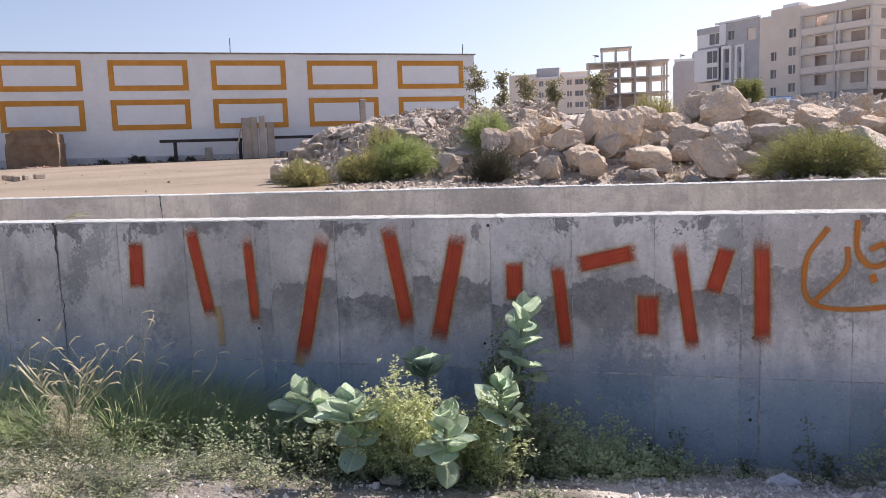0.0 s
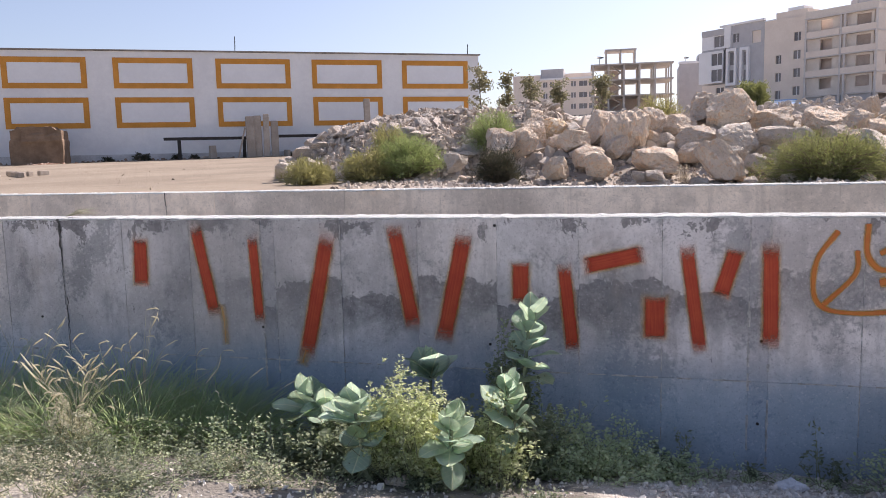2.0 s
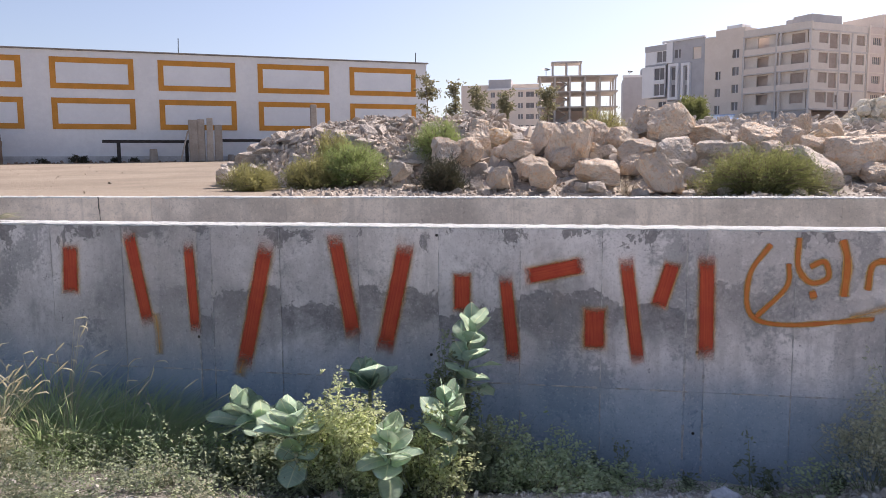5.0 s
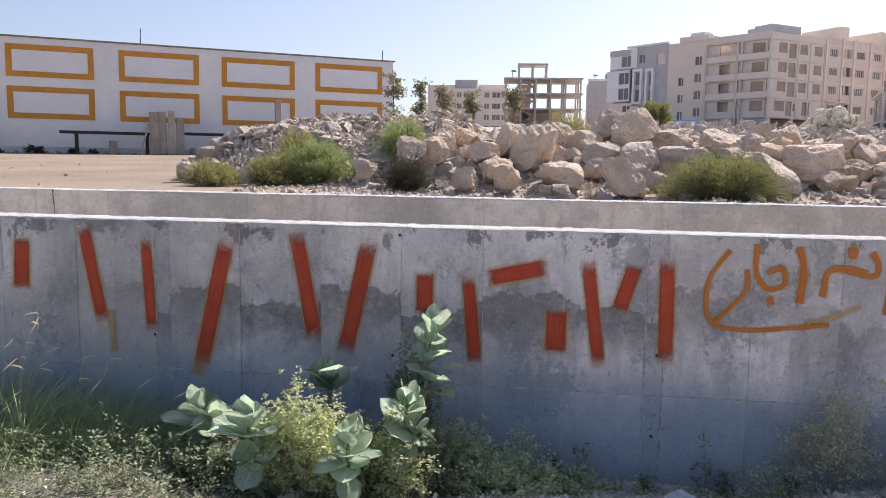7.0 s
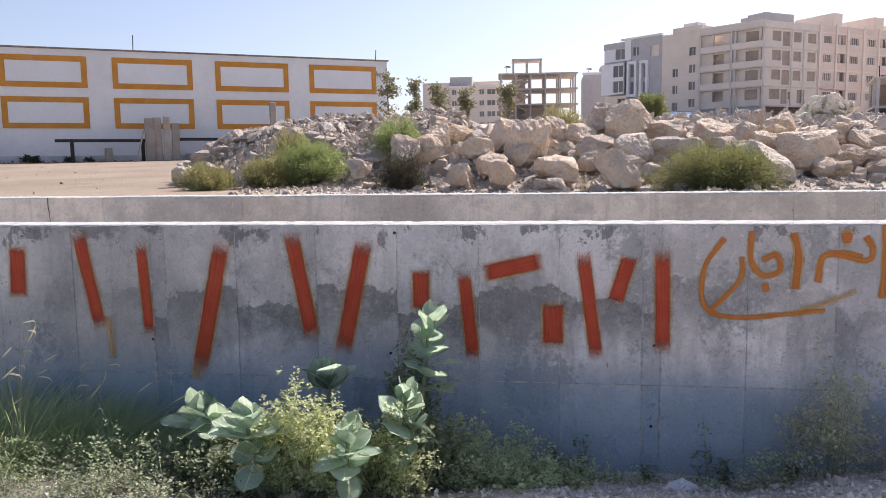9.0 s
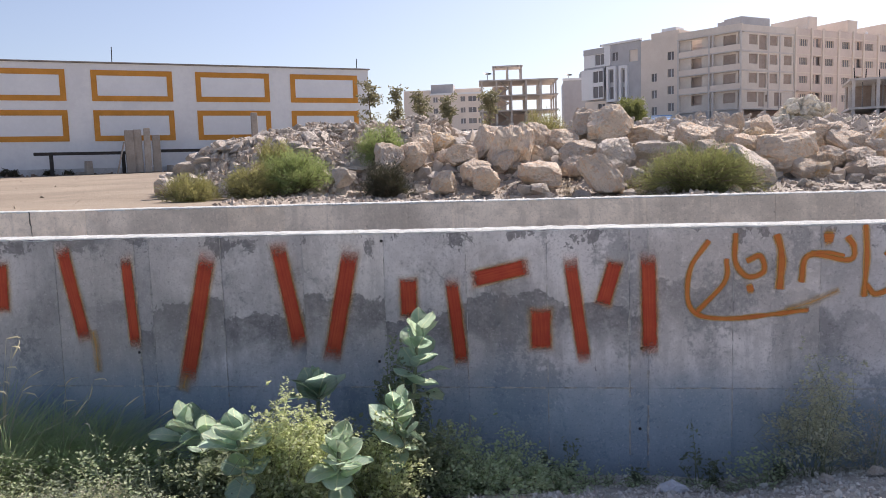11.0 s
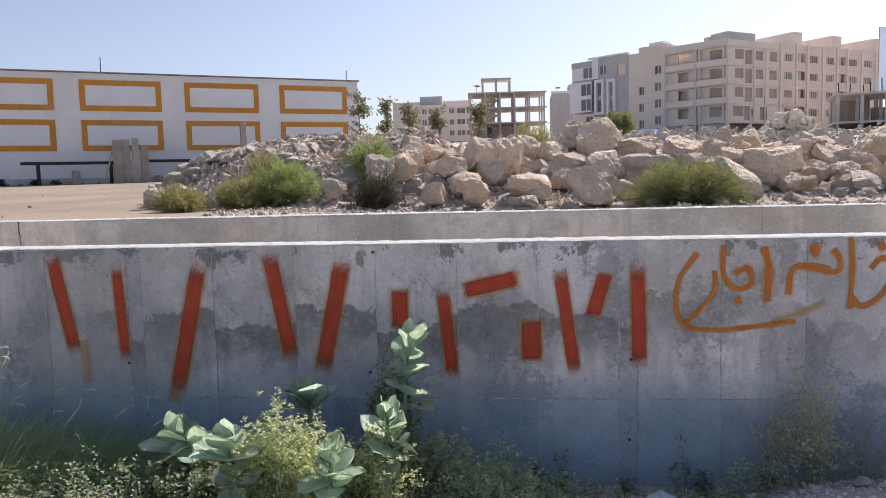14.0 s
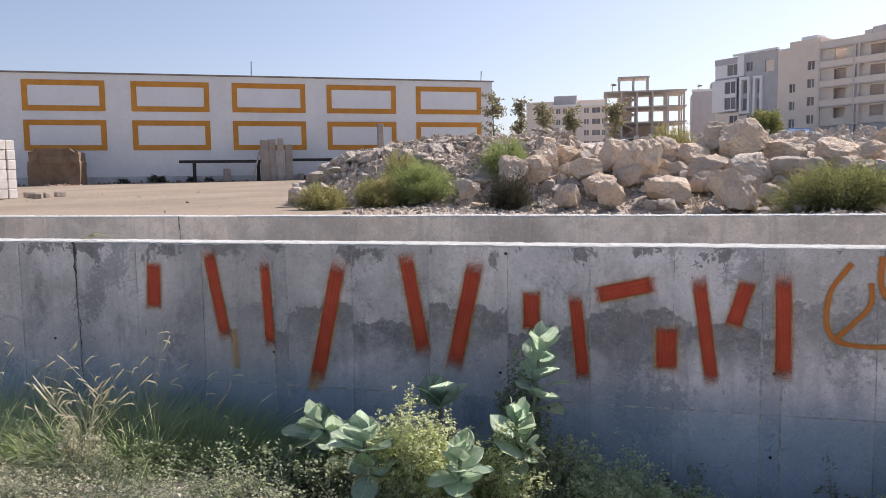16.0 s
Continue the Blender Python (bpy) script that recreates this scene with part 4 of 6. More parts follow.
def shrub(name, x, y, w, h, material, label, n_twigs=70, per=34, leaf=0.045, sprig=NEEDLE, seed=1, base=None, droop=0.0, category="shrub", depth=None):
    """Twigs fan out from the root and carry small leaves along their outer part."""
    r = random.Random(seed)
    z0 = lot_top(x, y) if base is None else base
    t = thing(name, label, category, (x, y, z0 - 0.02))
    tb, mats = bmesh.new(), []
    d = w if depth is None else depth
    for i in range(n_twigs):
        a, lift = r.uniform(0, 2 * math.pi), r.random() ** 0.7
        reach = math.sqrt(max(0.05, 1 - (lift * 0.92) ** 2)) * r.uniform(0.6, 1.08)
        tip = Vector((math.cos(a) * reach * w / 2, math.sin(a) * reach * d / 2, h * lift * r.uniform(0.75, 1.1)))
        root = Vector((tip.x * 0.15 + r.gauss(0, 0.02), tip.y * 0.15, 0))
        mid = root.lerp(tip, 0.5) + Vector((0, 0, 0.16 * h)) + Vector((r.gauss(0, 0.05 * w), r.gauss(0, 0.05 * w), 0))
        tip.z -= droop * reach * h
        tip.z = max(tip.z, 0.03)
        thick = 0.004 + 0.003 * w
        add_tube(tb, [root, mid, tip], [thick, thick * 0.7, thick * 0.3], 3)
        for k in range(per):
            s = 0.25 + 0.78 * r.random() ** 0.8
            p = root * (1 - s) ** 2 + mid * 2 * s * (1 - s) + tip * s * s
            p = p + Vector((r.gauss(0, 0.028), r.gauss(0, 0.028), r.gauss(0, 0.022))) * (0.5 + w)
            p.z = max(p.z, 0.01)
            g = Vector((r.gauss(0, 1), r.gauss(0, 1), r.gauss(0.5, 0.8))) + (tip - root).normalized() * 0.8
            mats.append(place(p, g, leaf * r.uniform(0.6, 1.3), r.uniform(0, 6.3)))
    tagged(part("branching", tb, M_TWIG, t), kind="stuff")
    tagged(part("foliage", swarm("foliage", [sprig], mats, material), None, t), kind="stuff")
    return t


shrub("low_shrub", -3.50, 8.5, 0.70, 0.31, M_SHRUB_OLIVE, "low olive-brown shrub at the rubble's foot", 130, 70, 0.042, seed=3)
shrub("low_shrub", -2.86, 8.8, 0.72, 0.38, M_SHRUB_OLIVE, "low olive shrub with yellowing tips", 130, 70, 0.042, seed=4)
shrub("low_shrub", -2.45, 9.1, 0.98, 0.50, M_SHRUB, "fresh green feathery shrub on the rubble", 230, 80, 0.042, seed=5)
shrub("low_shrub", -2.75, 9.3, 0.60, 0.50, M_SHRUB_OLIVE, "reddish-brown tipped shrub on the rubble", 70, 60, 0.05, seed=6)
shrub("low_shrub", -1.50, 9.75, 0.74, 0.50, M_SHRUB, "green feathery shrub beside the boulders", 170, 70, 0.042, seed=7, base=2.48)
shrub("dark_shrub", -1.18, 8.35, 0.58, 0.40, M_SHRUB_DARK, "dark grey-green dense shrub", 120, 60, 0.042, seed=8)
shrub("broad_shrub", 2.09, 8.15, 1.36, 0.44, M_SHRUB_MID, "broad dense olive-green shrub behind the channel", 420, 90, 0.034, seed=9, depth=1.0)
shrub("dry_tuft", 0.78, 8.15, 0.28, 0.22, M_DRY, "small yellowish dry tuft among the stones", 24, 22, 0.035, seed=10)
shrub("straw_shrub", 0.60, 12.6, 0.80, 0.50, M_SHRUB_OLIVE, "straw-tinged olive shrub behind the boulders", 110, 46, 0.05, seed=11)
shrub("low_shrub", 1.05, 9.0, 0.36, 0.22, M_DRY, "small dry weed between boulders", 24, 20, 0.04, seed=14)
shrub("round_tree", 7.9, 60, 3.0, 2.5, M_SHRUB_MID, "rounded dusty green bush far across the lot", 260, 60, 0.15, OVAL, 15, category="tree", base=4.75)
shrub("young_weed", 4.94, 8.8, 0.36, 0.50, M_SHRUB_OLIVE, "young weed with pale pointed leaves among the stones", 8, 12, 0.055, OVAL, 16)
for i in range(6):
    q = hall_at((0.8, 2.3, 3.0, 7.0, -0.4, 1.1)[i], 0.35)
    shrub("weed_tuft", q[0], q[1], 0.5, (0.35, 0.22, 0.2, 0.2, 0.2, 0.3)[i], M_SHRUB_DARK, "dark weed at the foot of the white hall", 22, 20, 0.07, OVAL, 30 + i)


def sapling(x, y, top_z, w, seed):
    """A thin young tree: trunk, a few limbs and an open crown of leaf clumps."""
    r = random.Random(seed)
    z0 = far_height(x, y)
    h = top_z - z0
    t = thing("young_tree", "slim young tree with an open grey-green crown", "tree", (x, y, z0 - 0.05), 0, "young trees")
    tb, mats = bmesh.new(), []
    top = Vector((r.uniform(-0.1, 0.1), 0, h))
    add_tube(tb, [(0, 0, 0), top * 0.5 + Vector((0.04, 0, 0)), top], [0.035, 0.025, 0.008], 6)
    for i in range(24):
        s = r.uniform(0.34, 0.97)
        b = top * s
        a = r.uniform(0, 6.3)
        e = b + Vector((math.cos(a) * w * 0.5, math.sin(a) * w * 0.5, 0.22 * h * (1.1 - s))) * r.uniform(0.4, 1.0)
        add_tube(tb, [b, b.lerp(e, 0.5) + Vector((0, 0, 0.04)), e], [0.012, 0.008, 0.004], 4)
        for k in range(30):
            q = b.lerp(e, r.uniform(0.3, 1.05)) + Vector((r.gauss(0, 0.05), r.gauss(0, 0.05), r.gauss(0, 0.06)))
            mats.append(place(q, (r.gauss(0, 1), r.gauss(0, 1), r.gauss(-0.3, 0.7)), r.uniform(0.08, 0.14), r.uniform(0, 6.3)))
    part("trunk", tb, M_TWIG, t)
    tagged(part("crown", swarm("crown", [OVAL], mats, M_TREE_LEAF), None, t), kind="stuff")
    return t


sapling(-4.80, 25, 5.42, 1.0, 1)
sapling(-4.02, 25.3, 5.2, 0.62, 2)
sapling(-3.15, 25, 5.0, 0.85, 3)
sapling(-2.20, 25, 4.82, 0.72, 4)
sapling(-0.95, 25, 4.85, 0.68, 5)


# ---- buildings across the lot ----
def facade(bm, face, a0, a1, z0, z1, floors, openings, t=0.35):
    """A wall with real openings, from piers and spandrels. face maps (along, out, z) to a point; openings: (from, to, sill, head) of each floor."""
    fh = (z1 - z0) / floors

    def slab(p0, p1, q0, q1):
        if p1 - p0 < 0.02 or q1 - q0 < 0.02:
            return
        vs = [bm.verts.new(face(a, o, z)) for z in (q0, q1) for o in (0, t) for a in (p0, p1)]
        for f in ((0, 1, 3, 2), (4, 6, 7, 5), (0, 4, 5, 1), (2, 3, 7, 6), (0, 2, 6, 4), (1, 5, 7, 3)):
            bm.faces.new([vs[k] for k in f])

    cuts = sorted(openings)
    edge = a0
    for p, q, s, h in cuts:
        slab(edge, p, z0, z1)
        edge = q
        for k in range(floors):
            slab(p, q, z0 + k * fh, z0 + k * fh + s)
            slab(p, q, z0 + k * fh + h, z0 + (k + 1) * fh)
    slab(edge, a1, z0, z1)
    return bm


def glazing(parent, face, openings, z0, z1, floors, back=0.24, skip=()):
    fh = (z1 - z0) / floors
    for k in range(floors):
        for j, (p, q, s, h) in enumerate(openings):
            if (k, j) in skip:
                continue
            bm = bmesh.new()
            vs = [bm.verts.new(face(a, o, z)) for z in (z0 + k * fh + s, z0 + k * fh + h) for o in (back, back + 0.05) for a in (p, q)]
            for f in ((0, 1, 3, 2), (4, 6, 7, 5), (0, 4, 5, 1), (2, 3, 7, 6), (0, 2, 6, 4), (1, 5, 7, 3)):
                bm.faces.new([vs[i] for i in f])
            w = part("window", bm, M_GLASS, parent)
            m = (p + q) / 2
            fb = bmesh.new()
            vs = [fb.verts.new(face(a, o, z)) for z in (z0 + k * fh + s, z0 + k * fh + h) for o in (back - 0.05, back - 0.002) for a in (m - 0.05, m + 0.05)]
            for f in ((0, 1, 3, 2), (4, 6, 7, 5), (0, 4, 5, 1), (2, 3, 7, 6), (0, 2, 6, 4), (1, 5, 7, 3)):
                fb.faces.new([vs[i] for i in f])
            part("mullion", fb, M_WHITECLAD, w)


BLOCK_AT, BLOCK_TURN, FLANK = (34.4, 132.0, 0.0), 34.0, radians(14.0)


def side(a, o, z):
    """The flank: a along it from the corner, o inwards; the plot is not quite square."""
    return (o * math.cos(FLANK) - a * math.sin(FLANK), a * math.cos(FLANK) + o * math.sin(FLANK), z)


def front(a, o, z):
    return (a, o, z)


def flank_box(a0, a1, o0, o1, z0, z1):
    bm = box(o0, o1, a0, a1, z0, z1)
    for v in bm.verts:
        v.co = side(v.co.y, v.co.x, v.co.z)
    return bm


def fill(parent, face, openings, z0, fh, floors, back, material, label):
    """Block panels that close openings, set back from the wall's face."""
    for k in range(floors):
        for p, q, s, h in openings:
            bm = bmesh.new()
            vs = [bm.verts.new(face(a, o, z)) for z in (z0 + k * fh + s, z0 + k * fh + h) for o in (back, back + 0.1) for a in (p, q)]
            for f in ((0, 1, 3, 2), (4, 6, 7, 5), (0, 4, 5, 1), (2, 3, 7, 6), (0, 2, 6, 4), (1, 5, 7, 3)):
                bm.faces.new([vs[i] for i in f])
            part("infill_panel", bm, material, parent, label)


def shell_apartments():
    """An unfinished concrete apartment block: bays closed with blocks or left open, balcony bands, a stair head on the roof."""
    b = thing("shell_apartment_block", "unfinished apartment block of bare concrete with brown openings", "apartment building", BLOCK_AT, BLOCK_TURN)
    z0, fh = 10.85, 3.1
    top = z0 + 4 * fh
    op_r = [(2.0, 4.0, 1.1, 2.7), (4.35, 6.15, 0.35, 2.7), (6.95, 8.75, 1.1, 2.7), (10.35, 12.3, 1.1, 2.7)]
    op_1 = [(1.6, 4.0, 1.05, 2.7), (4.3, 5.75, 0.35, 2.7), (5.95, 6.8, 1.15, 2.3), (8.1, 9.9, 0.5, 2.7)]
    blind, hollow = [(0.8, 3.0, 1.0, 2.65)], [(6.85, 8.85, 1.1, 2.75)]
    bm = facade(bmesh.new(), front, 0.1, 13.0, z0 + fh, top, 3, op_r)
    facade(bm, front, 0.1, 13.0, z0, z0 + fh, 1, op_1)
    part("wall", bm, M_RAW, b, "bare concrete front")
    part("wall", facade(bmesh.new(), side, 0.36, 11.1, z0, top, 4, blind + hollow), M_RAW, b, "bare concrete flank")
    fill(b, front, op_r, z0 + fh, fh, 3, 0.22, M_INFILL, "brown block infill")
    fill(b, front, op_1, z0, fh, 1, 0.22, M_INFILL, "brown block infill")
    fill(b, side, blind, z0, fh, 4, 0.22, M_INFILL, "brown block infill")
    part("rear_wall", facade(bmesh.new(), lambda a, o, z: (a, 14.0 + o, z), -2.0, 13.0, z0, top, 4, [(1.0, 9.0, 1.9, 2.95)]), M_RAW, b)
    for k in range(4):
        part("room_wall", flank_box(5.6, 10.4, 1.3, 1.5, z0 + k * fh + 0.1, z0 + (k + 1) * fh - 0.14), M_PINK, b, "pale rendered room wall")
    part("end_wall", box(12.6, 12.98, 0.4, 13.9, z0, top), M_RAW, b)
    for k in range(5):
        z = z0 + k * fh
        part("floor_slab", box(0.5, 12.5, 0.4, 13.9, z - 0.12, z + 0.1), M_RAW, b)
        part("slab_edge", flank_box(-0.5, 11.2, -0.75, 0.5, z - 0.14, z + 0.06), M_OLDFRAME, b)
        part("slab_edge", box(-0.2, 13.0, -0.12, -0.004, z - 0.16, z + 0.08), M_OLDFRAME, b)
        if 0 < k < 4:
            for a0, a1 in ((-0.35, 5.0), (5.35, 10.8)):
                part("balcony_parapet", flank_box(a0, a1, -0.72, -0.58, z + 0.07, z + 0.98), M_BEIGE, b, "pale rendered parapet")
    for a0, a1 in ((-0.6, 2.2), (2.22, 6.2), (6.22, 11.1)):
        part("roof_parapet", flank_box(a0, a1, -0.6, -0.3, top + 0.065, top + 1.12), M_RAW, b)
    for a0, a1 in ((0.0, 7.0), (7.02, 13.0)):
        part("roof_parapet", box(a0, a1, -0.05, 0.25, top + 0.105, top + 1.1), M_RAW, b)
    for a in (-0.5, 4.35, 5.02, 10.82):
        part("column", flank_box(a, a + 0.3, -0.71, -0.4, 5.0, top - 0.15), M_OLDFRAME, b)
    for x in (0.0, 6.4, 9.2, 12.7):
        part("column", box(x, x + 0.28, -0.1, -0.006, z0 + 0.1, top - 0.17), M_OLDFRAME, b)
    part("base_wall", flank_box(0.2, 11.0, -0.3, 0.0, 5.0, z0 - 0.15), M_GREYCLAD, b, "grey base wall")
    part("base_wall", box(0.3, 13.0, 2.5, 2.8, 5.0, z0 - 0.2), M_INFILL, b)
    for x in (0.4, 5.7, 12.5):
        part("base_pier", box(x, x + 0.5, 0.0, 0.4, 5.0, z0 - 0.17), M_RAW, b)
    part("stair_head", box(1.3, 8.0, 1.0, 4.6, top + 0.105, top + 2.6), M_GREYCLAD, b, "grey block stair head")
    part("stair_head", box(1.25, 2.0, 4.61, 6.0, top + 0.105, top + 2.3), M_GREYCLAD, b)
    return b


def long_apartments():
    b = thing("long_apartment_block", "long pinkish-beige apartment block with pale framed windows", "apartment building", BLOCK_AT, BLOCK_TURN)
    z0, z1, fl = 10.85, 24.4, 4
    fh = 3.1
    wide = [(14.2, 16.2, 1.35, 2.55), (20.9, 23.1, 1.35, 2.55), (25.4, 27.5, 1.35, 2.55), (31.8, 34.1, 1.35, 2.55), (36.2, 38.5, 1.35, 2.55)]
    deep = [(17.75, 19.7, 1.3, 2.85), (28.8, 30.8, 1.3, 2.85)]
    bm = facade(bmesh.new(), front, 13.05, 41.2, z0, z0 + fl * fh, fl, wide + deep)
    part("wall", bm, M_PINK, b, "pinkish render")
    part("parapet", box(13.05, 41.2, 0.0, 0.35, z0 + fl * fh + 0.003, z1), M_PINK, b)
    part("body", box(13.1, 41.2, 0.9, 14, 5, z1 - 0.9), M_PINK, b)
    part("base_storey", box(19.5, 41.2, 0.08, 0.55, 5, z0 - 0.01), M_PINK, b)
    part("bay_soffit", box(13.05, 19.6, -0.9, -0.3, z0 + fh - 0.2, z0 + fh), M_PINK, b)
    for k in range(fl):
        for p, q, s, h in wide:
            w = part("window", box(p, q, 0.26, 0.31, z0 + k * fh + s, z0 + k * fh + h), M_GLASS, b)
            for j in range(5):
                x = p + 0.05 + (q - p - 0.1) * j / 4
                part("mullion", box(x - 0.04, x + 0.04, 0.19, 0.255, z0 + k * fh + s, z0 + k * fh + h), M_BEIGE, w)
        for p, q, s, h in deep:
            w = part("window", box(p, q, 0.5, 0.56, z0 + k * fh + s, z0 + k * fh + h), M_GLASS, b)
            part("mullion", box((p + q) / 2 - 0.25, (p + q) / 2 + 0.25, 0.40, 0.49, z0 + k * fh + s, z0 + k * fh + h), M_PINK, w)
    for s in (13.1, 17.2, 20.1, 24.3, 28.3, 31.2, 35.4, 39.6):
        part("pilaster", box(s - 0.2, s + 0.2, -0.25, -0.004, z0, z1 + 0.25), M_BEIGE, b)
    for k in range(1, fl + 1):
        part("string_course", box(13.3, 41.2, -0.08, -0.005, z0 + k * fh - 0.12, z0 + k * fh + 0.06), M_BEIGE, b)
    for s, e, h in ((17.9, 20.2, 26.9), (28.5, 31.2, 26.9), (41.0, 43.0, 27.2)):
        part("roof_house", box(s, e, 1.2, 9.0, z1 - 0.89, h), M_BEIGE, b, "pale rendered roof house")
    part("vent_stack", box(34.0, 34.6, 1.4, 2.0, z1 - 0.89, z1 + 0.8), M_WHITECLAD, b)
    return b


def modern_apartments():
    b = thing("modern_apartment_block", "white and grey clad apartment block with a beige flank", "apartment building", BLOCK_AT, BLOCK_TURN)
    low_w = [(12.2, 13.45, 1.0, 2.4), (15.65, 16.7, 0.55, 1.95)]
    bm = facade(bmesh.new(), side, 11.15, 18.9, 7.4, 19.2, 4, low_w)
    facade(bm, side, 11.15, 18.9, 19.2, 24.1, 1, low_w[:1])
    part("flank_wall", bm, M_BEIGE, b, "beige rendered flank")
    glazing(b, side, low_w, 7.4, 19.2, 4)
    glazing(b, side, low_w[:1], 19.2, 22.15, 1)
    part("grey_bay", facade(bmesh.new(), side, 18.92, 25.5, 20.7, 24.46, 1, [(19.6, 21.4, 0.2, 2.3), (23.9, 25.2, 0.8, 2.3)]), M_GREYCLAD, b, "grey cladding")
    part("grey_bay", flank_box(18.92, 26.6, 0.0, 0.4, 13.7, 20.69), M_GREYCLAD, b, "grey cladding")
    glazing(b, side, [(23.9, 25.2, 0.8, 2.3)], 20.7, 24.46, 1)
    part("loggia_back", flank_box(19.6, 21.4, 0.3, 0.38, 20.9, 23.0), M_BEIGE, b)
    part("white_strip", flank_box(25.52, 26.85, -0.25, 0.3, 20.75, 24.45), M_WHITECLAD, b, "white cladding")
    part("roof_band", flank_box(18.92, 27.8, -0.3, 0.4, 24.47, 24.8), M_WHITECLAD, b)
    part("roof_band", flank_box(17.0, 18.9, -0.1, 0.4, 24.105, 24.3), M_WHITECLAD, b)
    part("upper_white_bay", facade(bmesh.new(), side, 26.87, 31.8, 20.85, 23.2, 1, [(26.95, 29.2, 0.3, 2.25)]), M_WHITECLAD, b, "white cladding")
    glazing(b, side, [(26.95, 29.2, 0.3, 2.25)], 20.85, 23.2, 1)
    part("roof_band", flank_box(26.87, 31.85, -0.1, 0.4, 23.21, 24.3), M_GREYCLAD, b)
    part("grey_band", flank_box(26.87, 31.85, 0.05, 0.4, 20.42, 20.84), M_GREYCLAD, b)
    part("lower_white_bay", facade(bmesh.new(), lambda a, o, z: side(a, o - 0.6, z), 26.87, 32.0, 14.7, 20.4, 2, [(26.95, 29.25, 0.3, 2.4)]), M_WHITECLAD, b, "white cladding")
    glazing(b, lambda a, o, z: side(a, o - 0.6, z), [(26.95, 29.25, 0.3, 2.4)], 14.7, 20.4, 2)
    part("porch_wall", facade(bmesh.new(), side, 25.0, 31.6, 7.5, 14.4, 2, [(26.9, 28.6, 0.4, 2.9)]), M_BEIGE, b)
    glazing(b, side, [(26.9, 28.6, 0.4, 2.9)], 7.5, 14.4, 2)
    part("body", flank_box(11.2, 31.6, 0.6, 12, 5, 23.9), M_GREYCLAD, b)
    for a0, a1, z0, z1, p, q in ((24.1, 26.2, 14.0, 20.5, 24.85, 25.6), (21.6, 23.4, 13.8, 20.4, 21.9, 22.75)):
        f = part("window_frame", flank_box(a0, a0 + 0.45, -0.55, -0.004, z0, z1), M_WHITECLAD, b, "white window surround")
        part("window_frame", flank_box(a1 - 0.45, a1, -0.55, -0.004, z0, z1), M_WHITECLAD, b, "white window surround")
        part("window_frame", flank_box(a0 + 0.451, a1 - 0.451, -0.55, -0.004, z1 - 0.5, z1), M_WHITECLAD, b, "white window surround")
        part("window_frame", flank_box(a0 + 0.451, a1 - 0.451, -0.55, -0.004, z0, z0 + 0.45), M_WHITECLAD, b, "white window surround")
        for za, zb in ((z0 + 0.6, z0 + 2.7), (z0 + 3.6, z0 + 5.8)):
            part("window", flank_box(p, q, -0.08, -0.006, za, zb), M_GLASS, b)
    part("roof_house", flank_box(11.5, 17.1, 0.5, 5.5, 23.91, 25.3), M_BEIGE, b)
    part("water_tank", flank_box(12.7, 15.6, 1.5, 4.0, 25.31, 26.0), M_WHITECLAD, b)
    return b


shell_apartments()
long_apartments()
modern_apartments()


def bare_skeleton(name, label, at, turn, w, d, levels, nx, ny, over=None, stubs=0, mat_=M_RAW):
    """Bare columns and slabs."""
    b = thing(name, label, "building shell", at, turn)
    for i, z in enumerate(levels[1:]):
        part("slab", box(-0.5, w + 0.5, -0.5, d + 0.5, z - 0.26, z), mat_, b)
    for i in range(nx):
        for j in range(ny):
            x, y = w * i / (nx - 1), d * j / (ny - 1)
            for za, zb in zip(levels, levels[1:]):
                part("column", box(x - 0.17, x + 0.17, y - 0.17, y + 0.17, za + 0.003, zb - 0.265), mat_, b)
    if over:
        x0, x1, z = over
        top = levels[-1]
        part("roof_slab", box(x0 - 0.3, x1 + 0.3, 0, d * 0.5, z - 0.3, z), mat_, b)
        for x in (x0, (x0 + x1) / 2, x1):
            for y in (0.3, d * 0.5 - 0.3):
                part("column", box(x - 0.16, x + 0.16, y - 0.16, y + 0.16, top + 0.003, z - 0.305), mat_, b)
    for k in range(stubs):
        x = w * (k + 0.5) / stubs + RNG.uniform(-0.4, 0.4)
        part("rebar", add_tube(bmesh.new(), [(x, 0.3, levels[-1]), (x + RNG.uniform(-0.1, 0.1), 0.3, levels[-1] + RNG.uniform(0.8, 2.0))], 0.06, 4), M_BLACK, b)
    return b


sk = bare_skeleton("concrete_skeleton", "open concrete frame of a building under construction", (-9.6, 161, 0), 4, 15.2, 10, (6.0, 11.0, 14.1, 17.2, 20.3), 6, 3, (2.6, 8.2, 23.2), 0, M_BAREFRAME)
for k, z in enumerate((11.0, 14.1, 17.2)):
    for x0, x1, za, zb in ((3.4, 5.6, z + 0.1, z + 1.5), (5.6, 3.4, z + 1.5, z + 2.9)):
        fl = bmesh.new()
        vs = [fl.verts.new(p) for y in (2.6, 3.8) for p in ((x0, y, za), (x1, y, zb), (x1, y, zb + 0.28), (x0, y, za + 0.28))]
        for q in ((0, 1, 2, 3), (7, 6, 5, 4), (0, 4, 5, 1), (2, 6, 7, 3), (0, 3, 7, 4), (1, 5, 6, 2)):
            fl.faces.new([vs[i] for i in q])
        bmesh.ops.recalc_face_normals(fl, faces=fl.faces)
        part("stair_flight", fl, M_BAREFRAME, sk)
part("infill_wall", box(2.4, 5.4, 9.6, 9.9, 6.0, 19.9), M_PINK, sk, "pinkish brick infill")
part("infill_wall", box(0.3, 12.0, 9.6, 9.9, 6.0, 13.8), M_PINK, sk, "pinkish brick infill")


